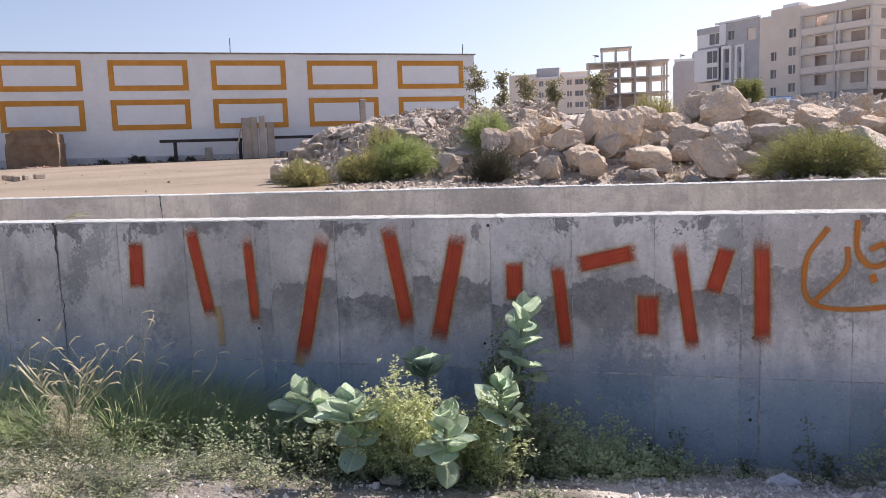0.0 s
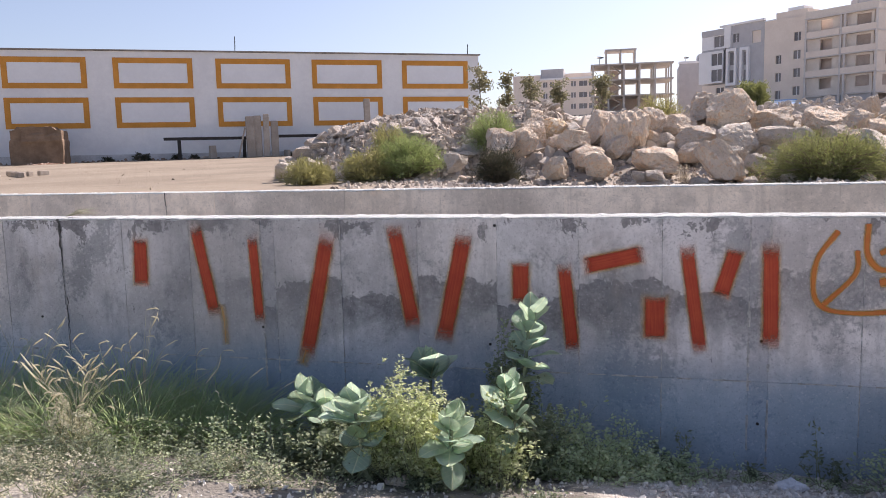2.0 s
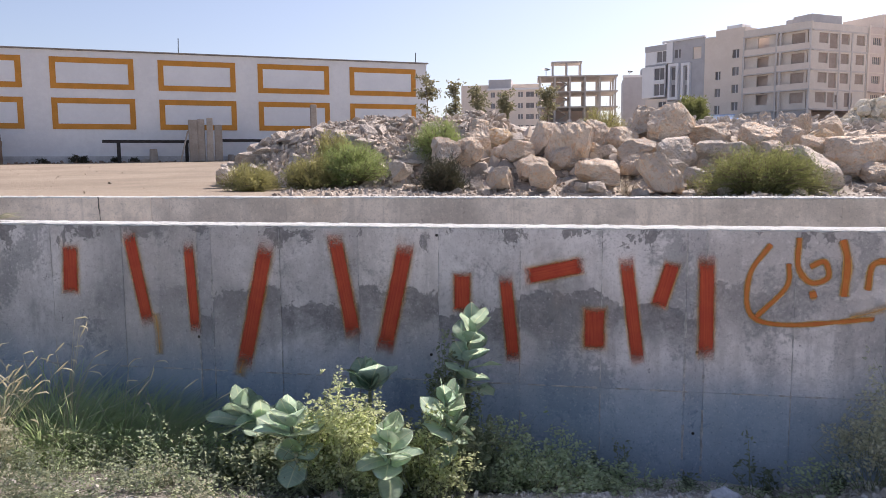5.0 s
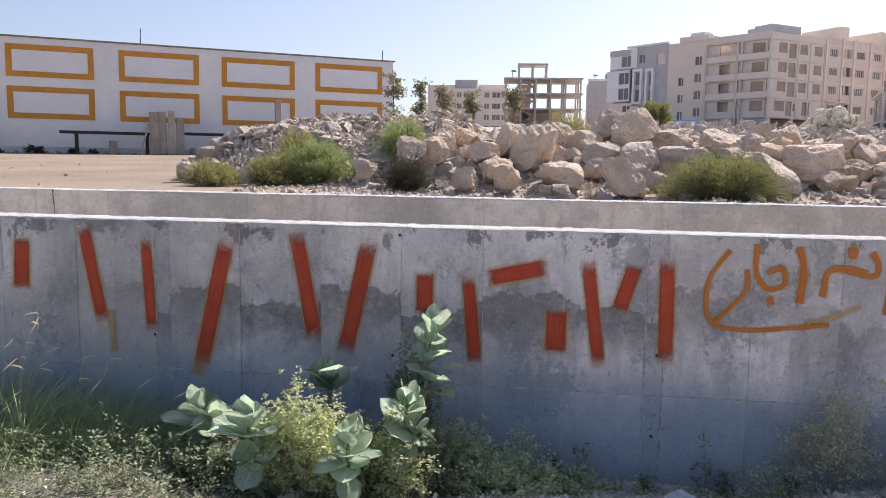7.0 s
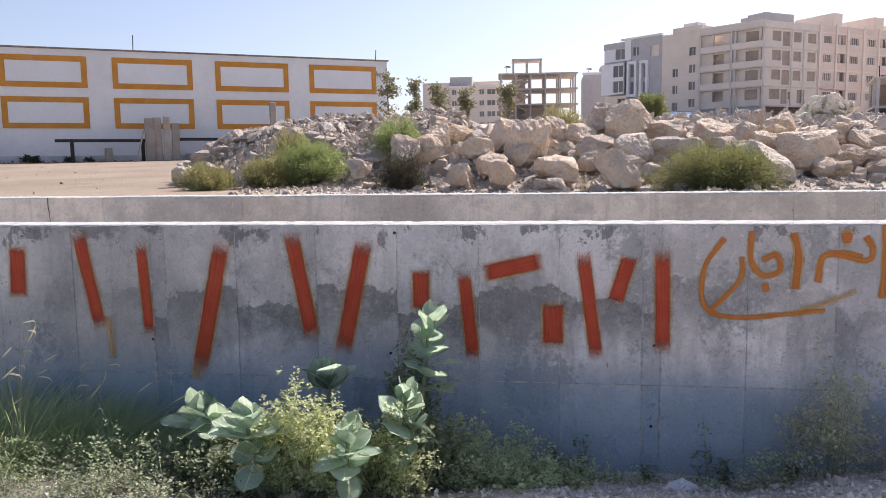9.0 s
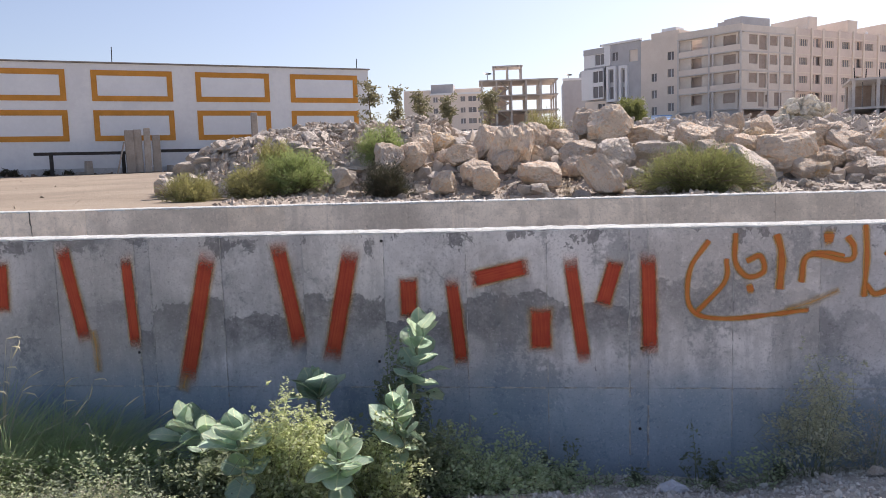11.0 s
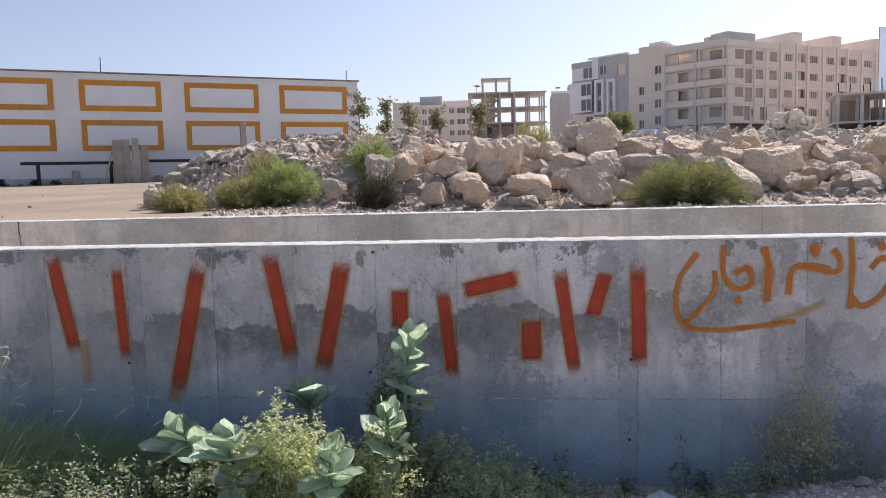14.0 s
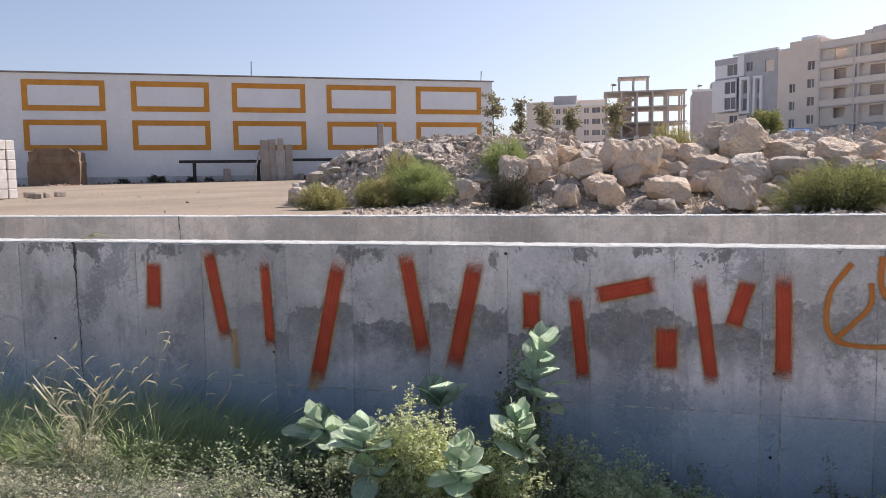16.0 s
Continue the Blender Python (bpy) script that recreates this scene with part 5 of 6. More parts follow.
def low_block(name, label, at, w, d, z0, z1, fl, ops, material, extra=()):
    b = thing(name, label, "apartment building", at, 0)
    part("wall", facade(bmesh.new(), front, 0, w, z0, z1, fl, ops), material, b)
    part("body", box(0, w, 0.6, d, z0 - 6, z1 - 0.1), material, b)
    glazing(b, front, ops, z0, z1, fl)
    part("parapet", box(-0.2, w + 0.2, -0.2, 0.5, z1 + 0.003, z1 + 0.5), M_WHITECLAD, b)
    for x0, x1, h in extra:
        part("roof_house", box(x0, x1, 0.8, 6, z1 - 0.09, z1 + h), M_GREYCLAD, b)
    return b


low = low_block("low_apartment_block", "low cream apartment block far behind the young trees", (-27.5, 217, 0), 14.9, 14, 10.75, 23.0, 4,
                [(0.7, 1.9, 1.1, 2.5), (2.6, 3.7, 1.1, 2.5), (8.4, 9.7, 1.1, 2.5), (10.6, 12.8, 1.1, 2.5), (13.3, 14.3, 1.1, 2.5)], M_BEIGE, ((0.0, 6.3, 3.0),))
part("wing", box(-7.7, -0.05, 0.3, 14, 5, 24.5), M_BEIGE, low, "plain cream wing")
part("wing", box(6.5, 14.2, 3.5, 9, 22.9, 24.9), M_BEIGE, low, "set-back cream roof storey")
grey = low_block("narrow_grey_block", "narrow grey block behind the concrete frame", (7.9, 180, 0), 6.5, 12, 9, 21.6, 4, [], M_GREYCLAD, ((3.9, 6.3, 1.9),))


def sheeted_building():
    """An open scaffold hung with pale sheets that the sun shines through."""
    b = thing("sheeted_building", "tall building wrapped in white construction sheeting", "building", (44.6, 100.9, 0.3), -17)
    n = 24
    for k in range(n):
        x0, x1 = k * 0.85 - 0.03, (k + 1) * 0.85 + 0.03
        bm = bmesh.new()
        bmesh.ops.create_grid(bm, x_segments=4, y_segments=10, size=0.5)
        for v in bm.verts:
            x, z = x0 + (v.co.x + 0.5) * (x1 - x0), 11.6 + (v.co.y + 0.5) * 7.9
            v.co = Vector((x, 0.05 * (k % 2) + 0.16 * noise.noise((x * 0.7, z * 0.5, 1)) + 0.05 * noise.noise((x * 3, z, 4)), z + 0.06 * noise.noise((x * 2, 0, 7))))
        bmesh.ops.solidify(bm, geom=bm.faces, thickness=0.02)
        part("sheet", bm, M_SHEET, b)
    for k in range(0, n + 1, 4):
        part("scaffold_pole", add_tube(bmesh.new(), [(k * 0.85, 0.45, 5.0), (k * 0.85, 0.45, 19.6)], 0.06, 6), M_STEEL, b)
    part("rear_block", box(5.0, 22, 15.2, 19, 5.0, 23.5), M_BEIGE, b, "rendered block behind the sheets")
    glazing(b, lambda a, o, z: (a, 14.9 + o, z), [(9.2, 10.1, 0.7, 1.5), (10.8, 11.7, 0.7, 1.5)], 21.0, 23.5, 1)
    return b


sheeted_building()
def roof_dish(at, post):
    """A shallow dish tilted on a short post."""
    t = thing("satellite_dish", "small grey satellite dish on a roof post", "satellite dish", at, 20)
    part("post", add_tube(bmesh.new(), [(0, 0, 0), (0, 0, post)], 0.06, 6), M_STEEL, t)
    bm = bmesh.new()
    rings = []
    for i in range(4):
        q = 0.25 + 0.60 * i / 3
        rings.append([bm.verts.new((q * math.cos(a * 0.5236), q * math.sin(a * 0.5236), 0.35 * q * q)) for a in range(12)])
    bm.faces.new(rings[0])
    for a, b in zip(rings, rings[1:]):
        for i in range(12):
            bm.faces.new((a[i], a[(i + 1) % 12], b[(i + 1) % 12], b[i]))
    bmesh.ops.solidify(bm, geom=bm.faces, thickness=0.04)
    bmesh.ops.rotate(bm, verts=bm.verts, matrix=Matrix.Rotation(0.35, 3, "X"))
    bmesh.ops.translate(bm, verts=bm.verts, vec=(0, 0, post))
    part("dish", bm, M_STEEL, t)


roof_dish((-8.4, 161.6, 20.3), 1.2)
roof_dish((9.15, 181.0, 21.6), 1.2)
podium = bare_skeleton("podium_frame", "grey unfinished concrete frame with upright reinforcing bars", (38.9, 98.5, 0), -16, 26, 9, (4.5, 8.3, 11.7), 11, 3, None, 26, M_OLDFRAME)
for x0, x1, z1 in ((0.0, 4.5, 11.43), (4.6, 9.6, 10.4), (9.7, 13.0, 11.43), (13.1, 20.0, 9.2), (20.1, 26.4, 11.43)):
    part("infill_wall", box(x0, x1, 8.6, 8.8, 4.5, z1), M_INFILL, podium, "rough block infill")
for x in (1.2, 3.4, 6.1, 7.4, 11.3, 14.6, 17.2, 19.0):
    part("shuttering_prop", add_tube(bmesh.new(), [(x, 2.5, 8.31), (x, 2.5, 11.43)], 0.06, 6), M_STEEL, podium)
tarp = bmesh.new()
bmesh.ops.create_grid(tarp, x_segments=10, y_segments=8, size=0.5)
for v in tarp.verts:
    x, y = v.co.x, v.co.y
    v.co = Vector((x * 3.0, y * 2.4, 1.0 - 1.3 * abs(y) + 0.15 * noise.noise((x * 4, y * 4, 0))))
bmesh.ops.solidify(tarp, geom=tarp.faces, thickness=0.04)
hut = thing("site_hut", "small white site cabin far across the lot", "cabin", (16.4, 101, 0), 6)
part("body", box(-1.6, 1.6, 0, 2.4, 5.0, 8.25), M_WHITECLAD, hut)
part("roof", box(-1.75, 1.75, -0.15, 2.55, 8.254, 8.34), M_BLUE, hut, "blue sheet roof")
part("window", box(-0.8, 0.0, -0.03, -0.004, 7.3, 7.9), M_GLASS, hut)
solo("site_shelter", tarp, M_BLUE, "small blue tarpaulin shelter far across the lot", "shelter", (16.9, 100, 6.9), 10)


# ---- plants at the foot of the near wall ----
def broad_leaf(seed, cup, curl):
    """A thick ovate leaf along y, cupped along its rib and curling at the tip; one unit long."""
    bm = bmesh.new()
    nu, nv = 13, 8
    rows = []
    for i in range(nu + 1):
        s = i / nu
        w = 0.42 * math.sin(math.pi * min(1.0, s * 0.985 + 0.015) ** 0.95) ** 0.68 + 0.003
        if s > 0.80:
            w = w * (1 - 0.25 * ((s - 0.80) / 0.20) ** 1.5)
        row = []
        for j in range(nv + 1):
            u = 2 * j / nv - 1
            z = cup * (u * w) ** 2 * 2.2 + curl * (s - 0.3) ** 2 + 0.030 * noise.noise((u * 2 + seed, s * 4, seed)) + 0.030 * abs(u) + 0.020 * u * u * math.sin(s * 11 + seed * 2 + (u > 0) * 1.7)
            row.append(bm.verts.new((u * w, s, z)))
        rows.append(row)
    for a, b in zip(rows, rows[1:]):
        for j in range(nv):
            bm.faces.new((a[j], a[j + 1], b[j + 1], b[j]))
    bmesh.ops.solidify(bm, geom=bm.faces, thickness=0.007)
    return mesh_of("leaf", bm, M_WAXY, True)


LEAVES = [broad_leaf(i, (0.08, -0.12, 0.18, 0.0)[i % 4], (-0.25, 0.05, 0.12, -0.35)[i % 4]) for i in range(8)]


def rosette_plant(tips, root, label, seed):
    """A milkweed: woody stems from one root, each ending in crossed pairs of broad waxy leaves. tips: (x, y, z, leaf length, pairs, openness, leafy length)."""
    r = random.Random(seed)
    t = thing("milkweed", label, "plant", root)
    for x, y, z, size, pairs, spread, run in tips:
        d = Vector((x, y, z)) - Vector(root)
        bend = Vector((d.x * 0.75, d.y * 0.75, d.z * 0.35))
        st = part("stem", add_tube(bmesh.new(), [(0, 0, -0.04), bend, d * 0.97 + Vector((0, 0, 0.0)), d], [0.016, 0.013, 0.010, 0.006], 6), M_STEM, t, "", True)
        axis = (d - bend).normalized()
        q = axis.to_track_quat("Z", "Y")
        for k in range(pairs):
            s = k / max(1, pairs - 1)
            p = d - axis * run * (1 - s)
            for sgn in (0, math.pi):
                a = k * math.pi / 2 + sgn + r.gauss(0, 0.25) + seed
                tilt = math.radians((96 - 72 * s) * spread + r.gauss(0, 12))
                out = q @ Vector((math.cos(a) * math.sin(tilt), math.sin(a) * math.sin(tilt), math.cos(tilt)))
                ob = part("leaf", LEAVES[r.randrange(8)], None, t)
                up = q @ Vector((0, 0, 1))
                yv = out
                xv = yv.cross(up).normalized() if yv.cross(up).length > 0.05 else Vector((1, 0, 0))
                zv = xv.cross(yv).normalized()
                L = size * (1.12 - 0.42 * s) * r.uniform(0.88, 1.12)
                m = Matrix((xv, yv, zv)).transposed().to_4x4()
                ob.matrix_local = Matrix.Translation(p) @ m @ Matrix.Rotation(r.gauss(0, 0.25), 4, "Y") @ Matrix.Scale(L, 4)
    return t


rosette_plant([(-0.235, 4.20, 1.525, 0.195, 8, 0.95, 0.36)], (-0.50, 4.12, 0.62), "tall grey-green milkweed with broad waxy leaves against the wall", 2)
rosette_plant([(-0.29, 3.74, 1.23, 0.165, 6, 0.70, 0.14), (-0.25, 3.72, 1.08, 0.15, 2, 1.0, 0.06)], (-0.45, 3.75, 0.72), "milkweed with broad pale leaves facing the sun", 3)
rosette_plant([(-0.50, 3.40, 1.16, 0.155, 7, 0.90, 0.14), (-0.50, 3.40, 1.02, 0.15, 2, 1.25, 0.05)], (-0.62, 3.50, 0.77), "milkweed rosette with pale sunlit leaves", 4)
rosette_plant([(-1.01, 3.44, 1.20, 0.19, 5, 0.72, 0.10), (-0.98, 3.42, 1.04, 0.165, 3, 1.25, 0.05)], (-0.92, 3.56, 0.74), "milkweed with large upright waxy leaves", 5)
rosette_plant([(-1.50, 3.93, 1.04, 0.22, 4, 0.95, 0.08), (-1.36, 3.90, 1.01, 0.20, 3, 0.9, 0.04)], (-1.28, 3.98, 0.66), "milkweed with broad round drooping leaves", 6)
rosette_plant([(-0.82, 4.16, 1.17, 0.225, 4, 0.52, 0.04)], (-0.86, 4.30, 0.60), "shaded blue-green milkweed shoot by the wall", 7)


def herb(name, x, y, w, d, h, material, label, n, per, leaf, seed, lean=(0, 0), sprig=ROUNDED, wild=0.04, thick=0.004, scatter=0.014, clump=0, low=0.12):
    """A leafy herb: thin branching stems carrying small rounded leaves, evenly or in clumps of a number."""
    r = random.Random(seed)
    z0 = near_height(x, y)
    t = thing(name, label, "plant", (x, y, z0 - 0.01))
    tb, mats = bmesh.new(), []
    for i in range(n):
        a, q = r.uniform(0, 6.283), math.sqrt(r.random())
        root = Vector((math.cos(a) * q * w * 0.28, math.sin(a) * q * d * 0.28, 0))
        root.z = near_height(x + root.x, y + root.y) - z0
        tip = Vector((math.cos(a) * q * w * 0.5 + lean[0] + r.gauss(0, 0.03), math.sin(a) * q * d * 0.5 + lean[1] + r.gauss(0, 0.02), 0))
        hh = h * (1.0 - 0.25 * q * q) * r.choice((0.35, 0.55, 0.75, 0.85, 0.95, 1.12)) * r.uniform(0.85, 1.1)
        tip.y = min(tip.y, WALL_Y - y - 0.03)
        tip.z = near_height(x + tip.x, y + tip.y) - z0 + max(0.02, hh)
        mid = root.lerp(tip, 0.5) + Vector((r.gauss(0, wild), r.gauss(0, wild), 0.08 * hh))
        add_tube(tb, [root, mid, tip], [thick, thick * 0.7, thick * 0.35], 3)
        knot, off = 0.0, Vector()
        for k in range(per):
            if not clump or k % clump == 0:
                knot = low + (1.02 - low) * r.random()
                off = Vector((r.gauss(0, scatter), r.gauss(0, scatter), r.gauss(0, scatter * 0.7)))
                if clump:
                    off = off * 1.6
            s = knot
            p = root * (1 - s) ** 2 + mid * 2 * s * (1 - s) + tip * s * s + off
            if clump:
                p = p + Vector((r.gauss(0, leaf * 0.6), r.gauss(0, leaf * 0.6), r.gauss(0, leaf * 0.5)))
            p.y = min(p.y, WALL_Y - y - 0.02)
            g = (r.gauss(0, 1), r.gauss(0, 1), r.gauss(0.25, 0.5))
            mats.append(place(p, g, leaf * r.uniform(0.5, 1.25), r.uniform(-0.7, 0.7)))
    tagged(part("stalk_mass", tb, M_STEM, t), kind="stuff")
    tagged(part("foliage", swarm("foliage", [sprig], mats, material), None, t), kind="stuff")
    return t


herb("leafy_herb", -0.81, 3.56, 0.30, 0.26, 0.54, M_HERB_PALE_LIT, "pale yellow-green small-leaved herb in sunlight", 60, 140, 0.018, 41, wild=0.08, thick=0.003, scatter=0.017, clump=9, low=0.4)
herb("leafy_herb", -0.70, 3.54, 0.30, 0.26, 0.44, M_HERB_PALE_LIT, "pale yellow-green small-leaved herb in sunlight", 38, 130, 0.018, 441, (0.05, 0), wild=0.08, thick=0.003, scatter=0.017, clump=9, low=0.4)
herb("leafy_herb", -0.90, 3.70, 0.26, 0.22, 0.42, M_HERB_PALE_LIT, "pale yellow-green small-leaved herb in sunlight", 26, 120, 0.018, 442, (-0.06, 0), clump=9, low=0.4)
herb("leafy_herb", -0.66, 3.70, 0.36, 0.34, 0.42, M_HERB_PALE_LIT, "yellow-green bushy herb between the milkweeds", 60, 130, 0.018, 42, clump=9, low=0.4)
herb("leafy_herb", -0.31, 3.66, 0.34, 0.24, 0.34, M_HERB_PALE_LIT, "pale green bushy herb beside the milkweed", 24, 80, 0.018, 43, clump=9, low=0.4)
herb("leafy_herb", -0.42, 3.72, 0.28, 0.22, 0.50, M_HERB_PALE_LIT, "pale green herb twining up beside the milkweed", 26, 100, 0.018, 443, (0.03, 0), wild=0.08, thick=0.003, scatter=0.018, clump=9, low=0.4)
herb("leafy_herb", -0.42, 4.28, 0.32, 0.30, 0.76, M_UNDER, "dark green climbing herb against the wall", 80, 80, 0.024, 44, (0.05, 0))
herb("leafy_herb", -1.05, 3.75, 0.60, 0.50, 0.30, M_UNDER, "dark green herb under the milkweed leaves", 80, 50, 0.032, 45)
for i, (x, y, w, h) in enumerate(((0.06, 4.28, 0.55, 0.42), (0.28, 4.34, 0.40, 0.30), (-0.15, 4.25, 0.5, 0.46), (0.52, 4.45, 0.30, 0.14), (0.16, 4.12, 0.45, 0.22), (-0.05, 4.05, 0.5, 0.26))):
    herb("creeping_herb", x, y, w, 0.45, h, M_BLUEHERB, "dull green sprawling herb in the wall's shade", 36, 42, 0.021, 50 + i, wild=0.13, thick=0.0022, scatter=0.02, clump=5)
r = random.Random(77)
for i in range(44):
    x, y = r.uniform(-4.6, -1.0), r.uniform(2.95, 4.1)
    # within the sunlit strip some weeds get the paler, lit leaf colour
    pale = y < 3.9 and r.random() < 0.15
    herb("creeping_herb", x, y, r.uniform(0.35, 0.85), r.uniform(0.3, 0.5), r.choice((0.05, 0.08, 0.11, 0.15, 0.22)), M_HERB_PALE_LIT if pale else M_HERB, "low sprawling weed on the stony verge" + (" with pale sunlit leaves" if pale else ""), 20, r.choice((16, 24, 34)), r.choice((0.010, 0.013, 0.017)), 90 + i, wild=0.10, thick=0.0026, scatter=0.018)
for i in range(20):
    x, y = r.uniform(-3.9, -1.0), r.uniform(3.25, 3.95)
    herb("trailing_weed", x, y, r.uniform(0.4, 0.7), r.uniform(0.3, 0.5), r.choice((0.10, 0.16, 0.24, 0.30)), M_BLUEHERB, "trailing weed with pale rounded leaves on the verge", 7, r.choice((18, 26)), r.choice((0.014, 0.019)), 330 + i, wild=0.14, thick=0.0026, scatter=0.014)
for i in range(20):
    x, y = r.uniform(-3.8, -0.9), r.uniform(2.55, 3.35) if i % 3 else r.uniform(3.0, 3.8)
    herb("straw_herb", x, y, r.uniform(0.25, 0.45), 0.3, r.uniform(0.06, 0.18), M_STRAW, "dried straw-coloured weed on the stony verge", 16, 18, 0.014, 230 + i)
for i in range(7):
    x, y = r.uniform(-1.1, 0.1), r.uniform(3.25, 3.6)
    herb("creeping_herb", x, y, 0.35, 0.3, 0.07, M_HERB, "low sprawling weed on the stony verge", 18, 20, 0.02, 130 + i)
for i, (x, y, h) in enumerate(((0.62, 4.50, 0.40), (0.50, 4.55, 0.22), (1.36, 4.58, 0.40), (1.46, 4.56, 0.18), (1.0, 4.5, 0.1), (1.82, 4.55, 0.26))):
    herb("wall_weed", x, y, 0.12, 0.08, h, M_HERB, "thin dark weed rooted at the wall's foot", 4, 26, 0.034, 150 + i, sprig=OVAL, wild=0.03)
for i, (x, y, h) in enumerate(((0.93, 4.42, 0.30), (0.74, 4.44, 0.20), (0.82, 4.40, 0.16))):
    herb("slender_sprig", x, y, 0.06, 0.04, h, M_BLUEHERB, "slender upright sprig with tiny leaves by the wall", 2, 24, 0.013, 170 + i, wild=0.012, thick=0.0022, scatter=0.008)
for i in range(16):
    x = 0.45 + 0.075 * i + 0.03 * math.sin(i * 2.3)
    herb("wall_weed", x, 4.46 + 0.05 * math.sin(i * 1.7), 0.14, 0.10, 0.07 + 0.035 * math.sin(i * 2.9), M_BLUEHERB, "low pale weed along the wall's foot", 6, 12, 0.013, 180 + i, scatter=0.012)
herb("dry_shrub", 1.97, 4.42, 0.44, 0.32, 0.66, M_GREYHERB, "grey-green small-leaved wispy shrub at the wall's foot", 46, 90, 0.019, 160, (0.02, 0), wild=0.09, thick=0.0022, scatter=0.022, clump=6, low=0.4)
herb("dry_shrub", 2.30, 4.44, 0.62, 0.30, 0.46, M_DRY, "dry brownish twiggy shrub at the wall's foot", 90, 24, 0.011, 161, (0.06, 0), wild=0.12, thick=0.0014, scatter=0.022, clump=4)
herb("dry_shrub", 1.70, 4.46, 0.34, 0.24, 0.26, M_BLUEHERB, "low green weed trailing beside the dry shrub", 20, 26, 0.020, 162, (-0.04, 0), wild=0.08, thick=0.002, scatter=0.02)


def blade_proto(width=0.010, bend=0.55):
    pts, faces = [], []
    for i in range(5):
        s = i / 4
        w = width * (1 - s) + 0.001
        y = s * 0.75 - 0.0
        z = bend * s * s
        pts += [(-w, y, -z), (w, y, -z)]
    for i in range(4):
        faces.append([2 * i, 2 * i + 1, 2 * i + 3, 2 * i + 2])
    return np.array(pts), faces


BLADE, BLADE_STIFF, BLADE_WIDE = blade_proto(0.008), blade_proto(0.006, 0.30), blade_proto(0.010, 0.70)


def grass_tuft(x, y, w, h, n, heads, seed, label, lean=0.0, straw=0.12):
    """Arching blades from one crown, with pale seed heads on thin stalks."""
    r = random.Random(seed)
    z0 = near_height(x, y)
    t = thing("grass_tuft", label, "grass", (x, y, z0 - 0.01), 0, "grass tufts")
    green, dry = [], []
    for i in range(n):
        a = r.uniform(0, 6.283)
        p = Vector((math.cos(a) * w * 0.45 * r.random(), math.sin(a) * w * 0.22 * r.random(), 0))
        tilt = r.uniform(0.55, 1.40)
        d = Vector((math.cos(a) * math.cos(tilt) + lean, math.sin(a) * math.cos(tilt) * 0.7 - 0.05, math.sin(tilt)))
        (dry if r.random() < straw else green).append(place(p, d, h * r.uniform(0.6, 1.25), 0))
    tagged(part("blade_mass", swarm("blade_mass", [BLADE, BLADE_STIFF, BLADE_WIDE], green, M_GRASS), None, t), kind="stuff")
    if dry:
        tagged(part("dry_blade_mass", swarm("dry_blade_mass", [BLADE], dry, M_STRAW), None, t, "straw-coloured dry grass"), kind="stuff")
    for i in range(heads):
        a = r.uniform(0, 6.283)
        top = Vector((math.cos(a) * w * r.uniform(0.1, 0.6) + lean * h, math.sin(a) * w * 0.25, h * r.uniform(0.75, 1.25)))
        top.y = min(top.y, WALL_Y - y - 0.08)
        nod = Vector((math.copysign(r.uniform(0.03, 0.11), top.x + 0.1), -0.01, r.uniform(-0.03, 0.11)))
        bow = Vector((math.copysign(0.012, top.x), 0, 0.012))
        mid = Vector((top.x * 0.35, top.y * 0.35, top.z * 0.62))
        add = add_tube(bmesh.new(), [(0, 0, 0), mid, top], [0.0022, 0.0018, 0.0012], 3)
        st = part("stalk", add, M_STRAW, t)
        part("seed_head", add_tube(bmesh.new(), [top, top + nod * 0.25 + bow * 0.6, top + nod * 0.65 + bow, top + nod], [0.002, 0.0048, 0.004, 0.001], 6), M_SEED, st, "pale fluffy seed head", True)
    return t


grass_tuft(-3.95, 4.05, 1.0, 0.62, 1500, 5, 201, "tall green grass by the wall", 0.0)
grass_tuft(-3.45, 3.98, 1.0, 0.60, 1600, 9, 202, "grass with straw-coloured seed heads", -0.05, 0.22)
grass_tuft(-2.95, 4.12, 0.9, 0.60, 1600, 7, 203, "tall grass with pale nodding seed heads", 0.0, 0.1)
grass_tuft(-2.42, 4.20, 0.9, 0.54, 2000, 5, 204, "dense dark green grass in the wall's shade", 0.1, 0.03)
grass_tuft(-2.75, 4.0, 0.9, 0.50, 1700, 5, 205, "dense green grass on the verge", 0.05, 0.05)
grass_tuft(-4.6, 4.05, 1.0, 0.6, 800, 5, 206, "green grass by the wall", 0.0)
grass_tuft(-2.93, 3.80, 0.80, 0.42, 420, 30, 207, "dry pale grass with arching seed heads on the verge", 0.08, 0.5)
grass_tuft(-2.72, 4.10, 0.35, 0.70, 200, 9, 209, "upright tuft with pale upright seed heads", 0.0, 0.2)
grass_tuft(-2.15, 4.18, 0.8, 0.52, 1500, 3, 210, "dense green grass against the wall", 0.08, 0.04)
grass_tuft(-3.6, 3.72, 0.7, 0.40, 500, 8, 211, "green grass at the front of the verge", 0.0, 0.15)
herb("straw_herb", -2.80, 3.58, 0.30, 0.24, 0.30, M_STRAW, "dried pale herb among the grass", 50, 60, 0.015, 208, clump=6)
grass_tuft(-2.82, 3.62, 0.55, 0.40, 60, 22, 212, "sunlit dry grass with arching cream seed heads", 0.05, 0.6)

